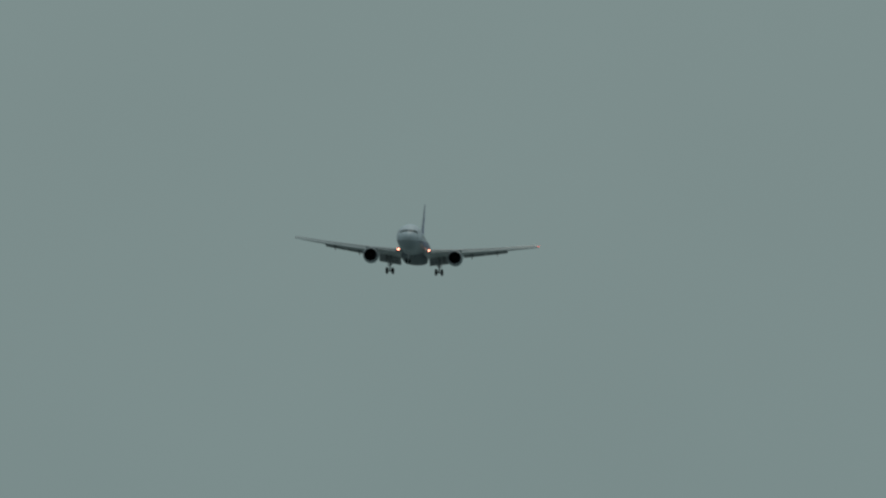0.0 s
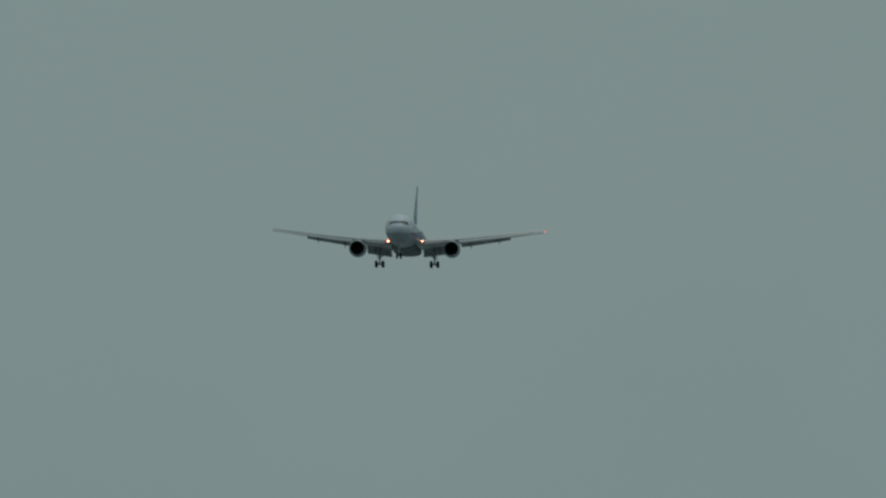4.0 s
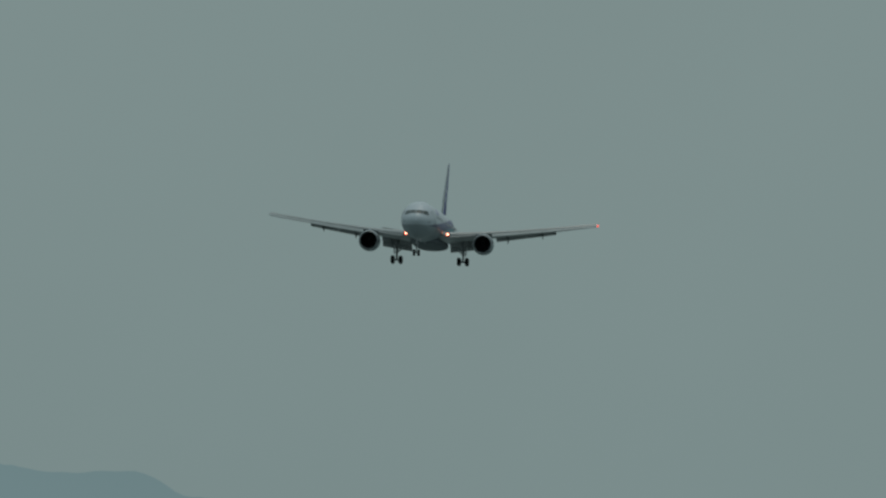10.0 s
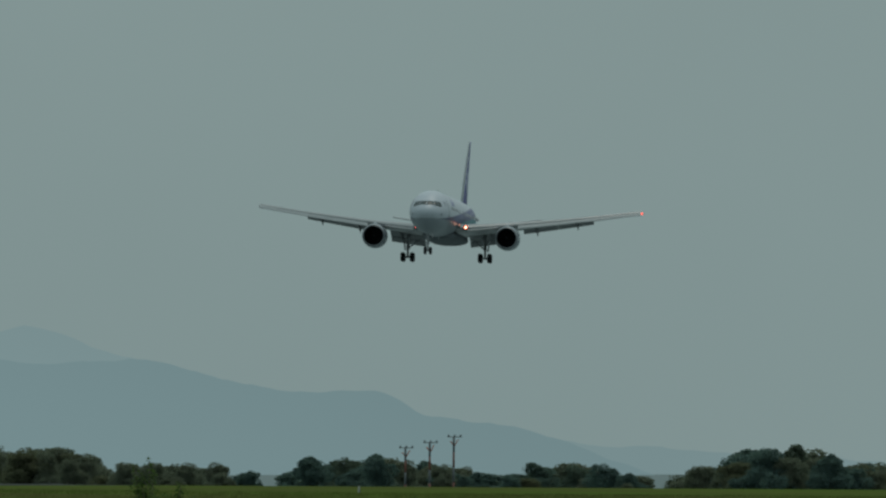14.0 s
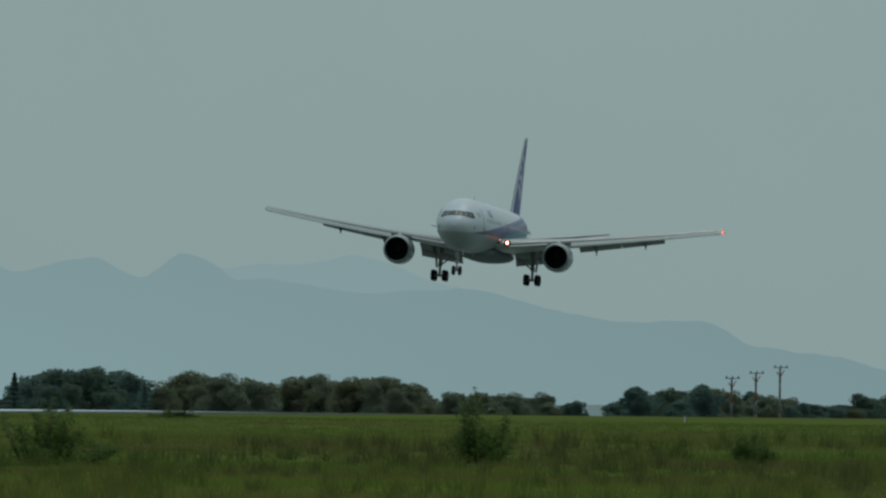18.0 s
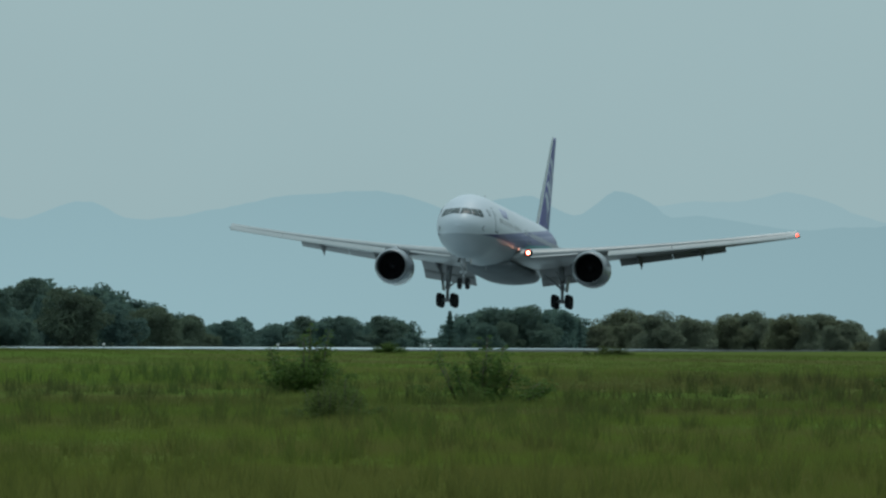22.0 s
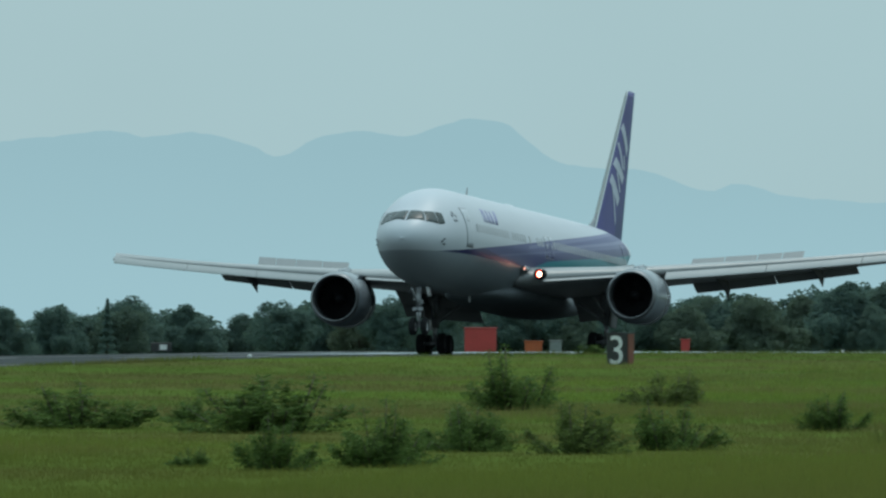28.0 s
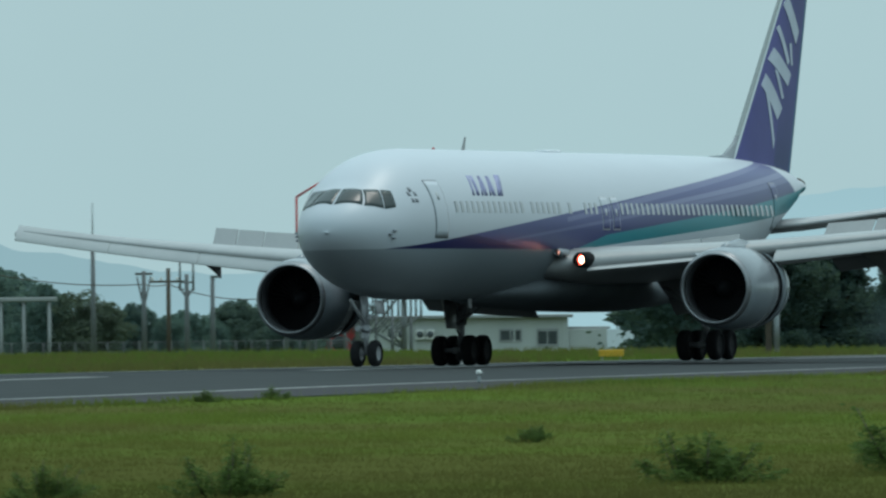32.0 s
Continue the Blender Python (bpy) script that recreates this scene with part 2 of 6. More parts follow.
def foliage(name, dark, light, scale, browner=0.5):
    """Leaves that differ clump by clump."""
    k = Nodes(name)
    geo = k.add("ShaderNodeNewGeometry").outputs["Random Per Island"]
    who = k.add("ShaderNodeObjectInfo").outputs["Random"]
    f = k.math("ADD", k.math("MULTIPLY", geo, 0.6), k.math("MULTIPLY", k.noise(scale, 2), 0.5))
    col = k.mix(k.ramp(f, 0.2, 0.85), dark, light)
    warm = k.mix(k.ramp(who, 0.55, 1.0), col, k.mix(browner, col, (0.13, 0.115, 0.045)))
    return both_sides(k, warm, k.mix(0.35, warm, (0.12, 0.17, 0.06)))


# distance haze is put into the tree leaves as pale blue, less into oaks
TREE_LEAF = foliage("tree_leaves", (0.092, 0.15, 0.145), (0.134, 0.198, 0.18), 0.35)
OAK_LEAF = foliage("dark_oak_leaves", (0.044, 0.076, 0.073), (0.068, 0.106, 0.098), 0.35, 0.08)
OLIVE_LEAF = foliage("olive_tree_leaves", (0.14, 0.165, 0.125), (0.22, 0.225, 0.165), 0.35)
SHRUB_LEAF = foliage("shrub_leaves", (0.066, 0.116, 0.03), (0.108, 0.168, 0.04), 1.2)


# ---- mesh helpers ----
def link(name, bm, material, parent=None, label="", smooth=True, origin=(0, 0, 0)):
    me = bpy.data.meshes.new(name)
    bmesh.ops.recalc_face_normals(bm, faces=bm.faces[:])
    bm.to_mesh(me)
    bm.free()
    if smooth:
        for p in me.polygons:
            p.use_smooth = True
    for m in material if isinstance(material, (list, tuple)) else [material]:
        me.materials.append(m)
    ob = new(name, me)
    ob.location = origin
    if parent:
        ob.parent = parent
    if label:
        ob["label"] = label
    return ob


def part(name, bm, material, parent, label="", smooth=True, origin=(0, 0, 0)):
    return link(name, bm, material, parent, label, smooth, origin)


def thing(name, label, category, at=(0, 0, 0), group="", kind="", rz=0.0):
    ob = new(name)
    ob.location, ob.rotation_euler = at, (0, 0, rz)
    return tagged(ob, label, category, group, kind)


def loft(rings, caps=True, bm=None, close=True):
    bm = bm or bmesh.new()
    rows = [[bm.verts.new(p) for p in r] for r in rings]
    n = len(rows[0])
    for a, b in zip(rows, rows[1:]):
        for i in range(n if close else n - 1):
            j = (i + 1) % n
            bm.faces.new((a[i], a[j], b[j], b[i]))
    if caps:
        bm.faces.new(rows[0][::-1])
        bm.faces.new(rows[-1])
    return bm


def lathe(profile, n=24, axis="y", bm=None, at=(0, 0, 0), wrap=False):
    """Turns (along, radius) pairs round an axis; wrap joins the last ring to the first."""
    rings = []
    for a, r in profile:
        ring = []
        for i in range(n):
            t = 2 * math.pi * i / n
            u, v = r * math.cos(t), r * math.sin(t)
            p = {"y": (u, a, v), "x": (a, u, v), "z": (u, v, a)}[axis]
            ring.append((p[0] + at[0], p[1] + at[1], p[2] + at[2]))
        rings.append(ring)
    if wrap:
        rings.append(rings[0])
        bm = loft(rings, False, bm)
        bmesh.ops.remove_doubles(bm, verts=bm.verts[:], dist=1e-5)
        return bm
    return loft(rings, True, bm)


def box(size, at=(0, 0, 0), bm=None, bevel=0.0, turn_by=None):
    own = bmesh.new()
    m = Matrix.Translation(at) @ (turn_by or Matrix()) @ Matrix.Diagonal((*size, 1))
    bmesh.ops.create_cube(own, size=1.0, matrix=m)
    if bevel:
        bmesh.ops.bevel(own, geom=own.edges[:], offset=bevel, segments=1, affect="EDGES")
    if bm is None:
        return own
    me = bpy.data.meshes.new("tmp")
    own.to_mesh(me)
    own.free()
    bm.from_mesh(me)
    bpy.data.meshes.remove(me)
    return bm


def tube(a, b, r0, r1=None, n=8, bm=None):
    a, b = Vector(a), Vector(b)
    r1 = r0 if r1 is None else r1
    q = (b - a).to_track_quat("Z", "Y").to_matrix()
    rings = [[p + q @ Vector((r * math.cos(6.2832 * i / n), r * math.sin(6.2832 * i / n), 0)) for i in range(n)] for p, r in ((a, r0), (b, r1))]
    return loft(rings, True, bm)


def smooth_at(xs, ys, x):
    """Catmull-Rom through the pairs."""
    if x <= xs[0]:
        return ys[0]
    if x >= xs[-1]:
        return ys[-1]
    i = max(j for j in range(len(xs) - 1) if xs[j] <= x)
    h = xs[i + 1] - xs[i]
    t = (x - xs[i]) / h

    def slope(j):
        if j == 0 or j == len(xs) - 1:
            return 0.0 if j else (ys[1] - ys[0]) / (xs[1] - xs[0]) * 1.4
        a, b = (ys[j] - ys[j - 1]) / (xs[j] - xs[j - 1]), (ys[j + 1] - ys[j]) / (xs[j + 1] - xs[j])
        return 0.0 if a * b <= 0 else 2 * a * b / (a + b)

    m0, m1 = slope(i) * h, slope(i + 1) * h
    return (2 * t**3 - 3 * t * t + 1) * ys[i] + (t**3 - 2 * t * t + t) * m0 + (3 * t * t - 2 * t**3) * ys[i + 1] + (t**3 - t * t) * m1


# ---- ground ----
HALF = 30.0  # half width of the paved strip
RUN_Y = [100, 250, 300, 367, 400, 433, 455, 500, 540, 600, 700, 800, 870, 950, 1000, 1200]
RUN_Z = [-1.3, -0.75, -0.5, -0.22, -0.06, 0.05, 0.11, 0.14, 0.14, 0.12, 0.07, 0.02, -0.1, -0.28, -0.42, -0.75]


def mid_x(y):
    """The runway's centre line runs almost along y."""
    return -183.2 - 0.0155 * (min(1300.0, max(0.0, y)) - 600.0)


def run_z(off, y):
    """Height of the pavement, off metres from its centre line towards the viewer."""
    fall = float(np.interp(y, [700, 800], [0.28, 0.05])) if off < 0 else 0.05
    return float(np.interp(y, RUN_Y, RUN_Z)) - fall * abs(off) / HALF


def ground_z(x, y):
    """The airfield falls gently towards the viewer and away behind the runway."""
    off = x - mid_x(y)
    base = float(np.interp(y, [0, 250, 420, 500, 700, 850, 1000, 1200], [-1.6, -1.04, -0.36, 0.0, 0.0, -0.2, -0.5, -0.75]))
    if off > HALF:
        w = min(1.0, (off - HALF) / 45.0)
        z = (run_z(HALF, y) + 0.01) * (1 - w) + base * w
        z += 0.2 * float(np.interp(y, [500, 565, 650, 740, 860], [0, 2.1, 2.1, 1, 0])) * float(np.interp(off - HALF, [0, 1, 4, 25, 60], [0, 0.9, 1, 0.8, 0]))
    elif off > -HALF:
        z = run_z(off, y) - 0.05
    else:
        w = min(1.0, (-off - HALF) / 40.0)
        z = (run_z(-HALF, y) + 0.01) * (1 - w) + base * w
        z -= float(np.interp(-off, [30, 56, 411], [0.02, 1.5, 3.6])) * float(np.interp(y, [640, 760], [0.0, 1.0]))
    if y > 1200:
        z -= float(np.interp(y, [1200, 1900], [0.0, 3.7])) * (1.0 if off > -35 else 0.45)
    return z


def grass_ground():
    k = Nodes("meadow_soil")
    a = k.noise(0.018, 4, stretch=(0.7, 1.0, 1))
    b = k.noise(0.05, 4, stretch=(0.7, 1.0, 1))
    c = k.noise(4.0, 3)
    col = k.mix(k.ramp(a, 0.35, 0.65), (0.07, 0.109, 0.024), (0.087, 0.128, 0.027))
    col = k.mix(k.math("MULTIPLY", k.ramp(b, 0.42, 0.6), 0.85), col, (0.084, 0.078, 0.03))
    col = k.mix(k.math("MULTIPLY", k.ramp(c, 0.4, 0.7), 0.12), col, (0.05, 0.07, 0.014))
    col = k.mix(k.ramp(k.split()[1], 420, 270), col, k.mix(0.55, col, (0.086, 0.1, 0.023)))
    x, y, z = k.split()
    col = k.mix(k.math("MULTIPLY", k.ramp(y, 300, 235), k.ramp(x, -72, -84)), col, k.mix(0.6, col, (0.056, 0.054, 0.018)))
    # beyond the field distance haze is painted onto the land as pale grey
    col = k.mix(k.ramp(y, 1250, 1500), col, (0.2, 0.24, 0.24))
    mat = k.done(col, 0.95, 0, Specular_IOR_Level=0.0)
    # columns follow the runway: metres from its centre line
    offs = sorted({-4600, -2300, -1200, -700, -410, -270, -200, -150, -110, -72, -62, -56, -48, -40, -34, -30.4, -29.6, -15, 0, 15, 29.6, 30.4, 31.2, 34, 38, 44, 50, 480, 1100, 2200, 5000, *range(56, 200, 12)})
    ys = sorted({-600, -100, 60, 150, 5000 - 120, 3500, 2600, 2200, 1900, 1700, 1500, 1350, 1200, 1050, *range(200, 1000, 20)})
    xs, verts, faces = offs, [], []
    for j, yy in enumerate(ys):
        for i, off in enumerate(offs):
            xx = mid_x(yy) + off
            near = 160 < yy < 900 and 40 < off < 165
            verts.append((xx, yy, ground_z(xx, yy) + (0.12 * noise.noise((xx * 0.05, yy * 0.05, 0)) - 0.05 if near else -0.03)))
    n = len(xs)
    for j in range(len(ys) - 1):
        for i in range(n - 1):
            faces.append((j * n + i, j * n + i + 1, (j + 1) * n + i + 1, (j + 1) * n + i))
    me = bpy.data.meshes.new("ground")
    me.from_pydata(verts, [], faces)
    me.materials.append(mat)
    for p in me.polygons:
        p.use_smooth = True
    return tagged(new("ground", me), "rough green airfield meadow with brownish patches", "ground", kind="structure")


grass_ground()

RUN_A, RUN_B = 120.0, 1190.0


def strip(name, o0, o1, y0, y1, lift, material, label, category, step=20):
    """A strip of the pavement between two distances from its centre line, with a small edge."""
    n = max(1, int((y1 - y0) / step))
    cuts = [o0, 0.0, o1] if o0 < 0 < o1 else [o0, o1]
    rings = []
    for i in range(n + 1):
        y = y0 + (y1 - y0) * i / n
        top = [(mid_x(y) + o, y, run_z(o, y) + lift) for o in cuts]
        rings.append(top + [(top[-1][0], y, top[-1][2] - 0.1), (top[0][0], y, top[0][2] - 0.1)])
    return tagged(link(name, loft(rings), material, smooth=False), label, category, kind="structure")


def asphalt():
    k = Nodes("runway_asphalt")
    x, y, z = k.split()
    a, b, c = k.noise(0.06, 4, stretch=(3.0, 0.3, 1)), k.noise(1.5, 4, stretch=(2.0, 0.2, 1)), k.noise(0.03, 3, stretch=(6.0, 0.5, 1))
    col = k.mix(k.ramp(a, 0.3, 0.7), (0.029, 0.033, 0.034), (0.022, 0.026, 0.027))
    col = k.mix(k.math("MULTIPLY", k.ramp(b, 0.45, 0.75), 0.35), col, (0.052, 0.058, 0.06))
    # the near shoulder beyond the edge line is browner
    off = k.math("ADD", k.math("ADD", x, 173.9), k.math("MULTIPLY", y, 0.0155))
    col = k.mix(k.math("MULTIPLY", k.math("GREATER_THAN", off, 23.0), 0.75), col, k.mix(k.ramp(b, 0.35, 0.7), (0.046, 0.042, 0.045), (0.03, 0.027, 0.03)))
    # sky reflected by the far half is painted on pale, patchy at its edge
    edge = k.math("ADD", y, k.math("MULTIPLY", k.math("SUBTRACT", c, 0.5), 360.0))
    far = k.math("MULTIPLY", k.ramp(edge, 800, 850), k.ramp(x, -176, -190))
    col = k.mix(far, col, k.mix(k.ramp(b, 0.4, 0.6), (0.58, 0.65, 0.68), (0.46, 0.53, 0.56)))
    return k.done(col, 0.75, 0, Specular_IOR_Level=0.06)


ASPHALT = asphalt()
strip("runway", -HALF, HALF, RUN_A, RUN_B, 0.0, ASPHALT, "dark grey asphalt runway, pale sky sheen painted on towards its far end", "runway", 10)
strip("runway_line", 22.2, 22.8, RUN_A, RUN_B, 0.022, WORN, "worn white painted line along the runway edge", "line", 10)
strip("runway_line", -22.8, -22.2, RUN_A, RUN_B, 0.022, WORN, "worn white painted line along the runway edge", "line", 10)
for i in range(18):
    strip("runway_line", 0.02, 0.92, 150 + i * 50, 180 + i * 50, 0.022, WORN, "worn white dash of the runway centre line", "line", 10)


# ---- hazy hills ----
def hills(name, crest, dist, color, label):
    """A long ridge; crest gives its bearing and elevation, and small roughness is added."""
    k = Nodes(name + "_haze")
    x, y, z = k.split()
    # haze is painted in: a flat blue glow, paler towards the foot
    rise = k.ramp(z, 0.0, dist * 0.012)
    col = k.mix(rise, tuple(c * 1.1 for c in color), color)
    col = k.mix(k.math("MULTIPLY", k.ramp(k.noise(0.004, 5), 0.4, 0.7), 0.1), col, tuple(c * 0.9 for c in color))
    # haze is painted thinner on the nearer hills to the east and west
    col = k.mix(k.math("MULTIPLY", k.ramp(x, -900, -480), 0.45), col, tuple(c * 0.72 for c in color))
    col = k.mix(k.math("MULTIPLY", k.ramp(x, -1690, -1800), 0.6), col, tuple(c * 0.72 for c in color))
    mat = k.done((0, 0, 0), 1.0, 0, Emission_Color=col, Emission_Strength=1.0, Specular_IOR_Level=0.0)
    rings, steps = [], 1080
    along, height = [c[0] for c in crest], [c[1] for c in crest]
    for i in range(steps + 1):
        az = -6 + 36 * i / steps
        el = smooth_at(along, height, az) + 0.012 * noise.fractal((az * 5.0, dist, 0), 1.0, 2.0, 5) + 0.006 * noise.noise((az * 40.0, 3.0, 0))
        a = radians(az)
        top = H0 + dist * math.tan(radians(max(el, -0.4)))
        ring = []
        for f, dd in ((0.0, -260), (0.55, -120), (1.0, 0), (0.3, 120)):
            r = dist + dd
            zz = -60 + (top + 60) * f
            ring.append((-r * math.sin(a), r * math.cos(a), zz))
        rings.append(ring)
    return tagged(link(name, loft(rings, False, None, False), mat), label, "hill", kind="structure")


CREST = [(-6, -0.3), (5.2, -0.25), (5.8, -0.05), (6.27, 0.1), (6.6, 0.14), (6.85, 0.246), (7.17, 0.24), (7.6, 0.325), (7.8, 0.366), (8.2, 0.345), (8.45, 0.375), (8.62, 0.4), (8.72, 0.39), (8.83, 0.46), (8.95, 0.5), (9.13, 0.4), (9.31, 0.472), (9.43, 0.467), (9.6, 0.42), (9.76, 0.46), (9.95, 0.494), (10.33, 0.467), (10.6, 0.415), (10.93, 0.371), (11.13, 0.45), (11.39, 0.37), (11.6, 0.413), (11.85, 0.398)]
CREST += [(11.96, 0.469), (12.08, 0.531), (12.17, 0.549), (12.36, 0.5), (12.65, 0.458), (13.02, 0.48), (13.25, 0.533), (13.34, 0.498), (13.6, 0.578), (13.94, 0.606), (14.11, 0.714), (14.2, 0.778), (14.3, 0.79), (14.42, 0.774), (14.61, 0.72), (14.78, 0.742), (14.94, 0.719), (15.13, 0.636), (15.21, 0.676), (15.44, 0.73), (15.65, 0.718), (15.79, 0.74)]
CREST += [(16.24, 0.696), (16.54, 0.71), (16.7, 0.65), (16.93, 0.612), (17.3, 0.587), (17.54, 0.562), (17.74, 0.513), (18.14, 0.495), (18.57, 0.5), (18.83, 0.549), (19.2, 0.505), (19.7, 0.45), (20.3, 0.37), (21.0, 0.24), (21.8, 0.15), (22.15, 0.138), (22.45, 0.155), (22.65, 0.19), (22.88, 0.225), (23.02, 0.24), (23.15, 0.29), (23.6, 0.38), (25, 0.2), (30, 0.1)]
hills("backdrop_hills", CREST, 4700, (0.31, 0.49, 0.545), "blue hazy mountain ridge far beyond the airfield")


FAR_CREST = [(-6, -0.4), (7.0, 0.1), (7.4, 0.27), (7.98, 0.41), (8.14, 0.47), (8.26, 0.5), (8.4, 0.47), (8.6, 0.46), (8.8, 0.44), (9.05, 0.41), (9.6, 0.3), (10.4, 0.3), (11.4, 0.34), (12.6, 0.4), (13.4, 0.45), (17.5, 0.5), (23, 0.1), (30, 0)]
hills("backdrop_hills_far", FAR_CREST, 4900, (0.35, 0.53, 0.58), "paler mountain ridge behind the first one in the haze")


# ---- the airliner: nose towards -y, wheels on z = 0, origin below the main gear ----
F_S = [0, 0.12, 0.4, 1.0, 1.6, 2.3, 3.0, 4.0, 5.2, 6.5, 8.0, 36.0, 40.0, 44.0, 48.0, 51.0, 53.2]
F_W = [0.02, 0.42, 0.82, 1.28, 1.58, 1.85, 2.05, 2.26, 2.41, 2.49, 2.515, 2.515, 2.36, 1.95, 1.35, 0.8, 0.32]
F_T = [4.66, 5.04, 5.38, 5.78, 6.10, 6.40, 6.78, 7.20, 7.48, 7.62, 7.68, 7.68, 7.67, 7.62, 7.45, 7.18, 6.82]
F_B = [4.70, 4.38, 4.07, 3.66, 3.36, 3.05, 2.82, 2.59, 2.44, 2.36, 2.35, 2.35, 2.75, 3.65, 4.85, 5.72, 6.32]


def body_at(s, th, off=0.0):
    """A point of the fuselage at s behind the nose; th from the crown, positive to port."""
    w, t, b = smooth_at(F_S, F_W, s), smooth_at(F_S, F_T, s), smooth_at(F_S, F_B, s)
    zc, h = (t + b) / 2, (t - b) / 2
    p = Vector((w * math.sin(th), s - NOSE + max(0.0, 0.5 - s * 0.055), zc + h * math.cos(th)))
    if off:
        e = 0.02
        ds = body_at(s + e, th) - body_at(s - e, th)
        dt = body_at(s, th + e) - body_at(s, th - e)
        n = dt.cross(ds).normalized()
        if n.dot(Vector((math.sin(th), 0, math.cos(th)))) < 0:
            n = -n
        p += n * off
    return p


def angle_at(s, z):
    t, b = smooth_at(F_S, F_T, s), smooth_at(F_S, F_B, s)
    return math.acos(max(-1, min(1, (z - (t + b) / 2) / ((t - b) / 2))))


def skin_patch(corners, side, off, n=4, depth=0.03):
    """A plate that lies on the fuselage skin, from four (s, angle) corners, with a rim that sinks into it."""
    (a, b, c, d) = corners
    bm = bmesh.new()
    grid = []
    for j in range(n + 1):
        v, row = j / n, []
        for i in range(n + 1):
            u = i / n
            s = (a[0] * (1 - u) + b[0] * u) * (1 - v) + (d[0] * (1 - u) + c[0] * u) * v
            t = (a[1] * (1 - u) + b[1] * u) * (1 - v) + (d[1] * (1 - u) + c[1] * u) * v
            row.append((bm.verts.new(body_at(s, side * t, off)), bm.verts.new(body_at(s, side * t, off - depth))))
        grid.append(row)
    for j in range(n):
        for i in range(n):
            bm.faces.new([grid[y][x][0] for y, x in ((j, i), (j, i + 1), (j + 1, i + 1), (j + 1, i))])
    ring = [(0, i) for i in range(n)] + [(i, n) for i in range(n)] + [(n, n - i) for i in range(n)] + [(n - i, 0) for i in range(n)]
    for (y, x), (y2, x2) in zip(ring, ring[1:] + ring[:1]):
        bm.faces.new((grid[y][x][0], grid[y2][x2][0], grid[y2][x2][1], grid[y][x][1]))
    return bm


def side_box(s0, s1, z0, z1, side, off, n=3):
    return skin_patch([(s0, angle_at(s0, z0)), (s1, angle_at(s1, z0)), (s1, angle_at(s1, z1)), (s0, angle_at(s0, z1))], side, off, n)


def airfoil(x, le, chord, z, thick, droop=0.0, n=11):
    """Section ring at span x."""
    pts = []
    for i in list(range(n + 1)) + list(range(n - 1, 0, -1)):
        upper = len(pts) <= n
        u = 0.5 * (1 - math.cos(math.pi * i / n))
        t = 5 * thick * (0.2969 * math.sqrt(u) - 0.126 * u - 0.3516 * u * u + 0.2843 * u**3 - 0.1036 * u**4)
        camber = 0.018 * (1 - (2 * u - 0.9) ** 2)
        pts.append((x, le + u * chord, z + chord * (camber + (t if upper else -t * 0.85)) - droop * u * chord))
    return pts


def wing_le(x):
    return 18.4 + (x - 2.5) * 0.59 + max(0.0, x - 8.0) * 0.04 - NOSE


def wing_te(x):
    return (28.6 - 0.03 * (x - 2.5) if x < 8.0 else 28.43 + (x - 8.0) * 0.36) - NOSE


def wing_z(x):
    u = (x - 2.5) / 21.3
    return 3.25 + 2.9 * u + 0.55 * u * u


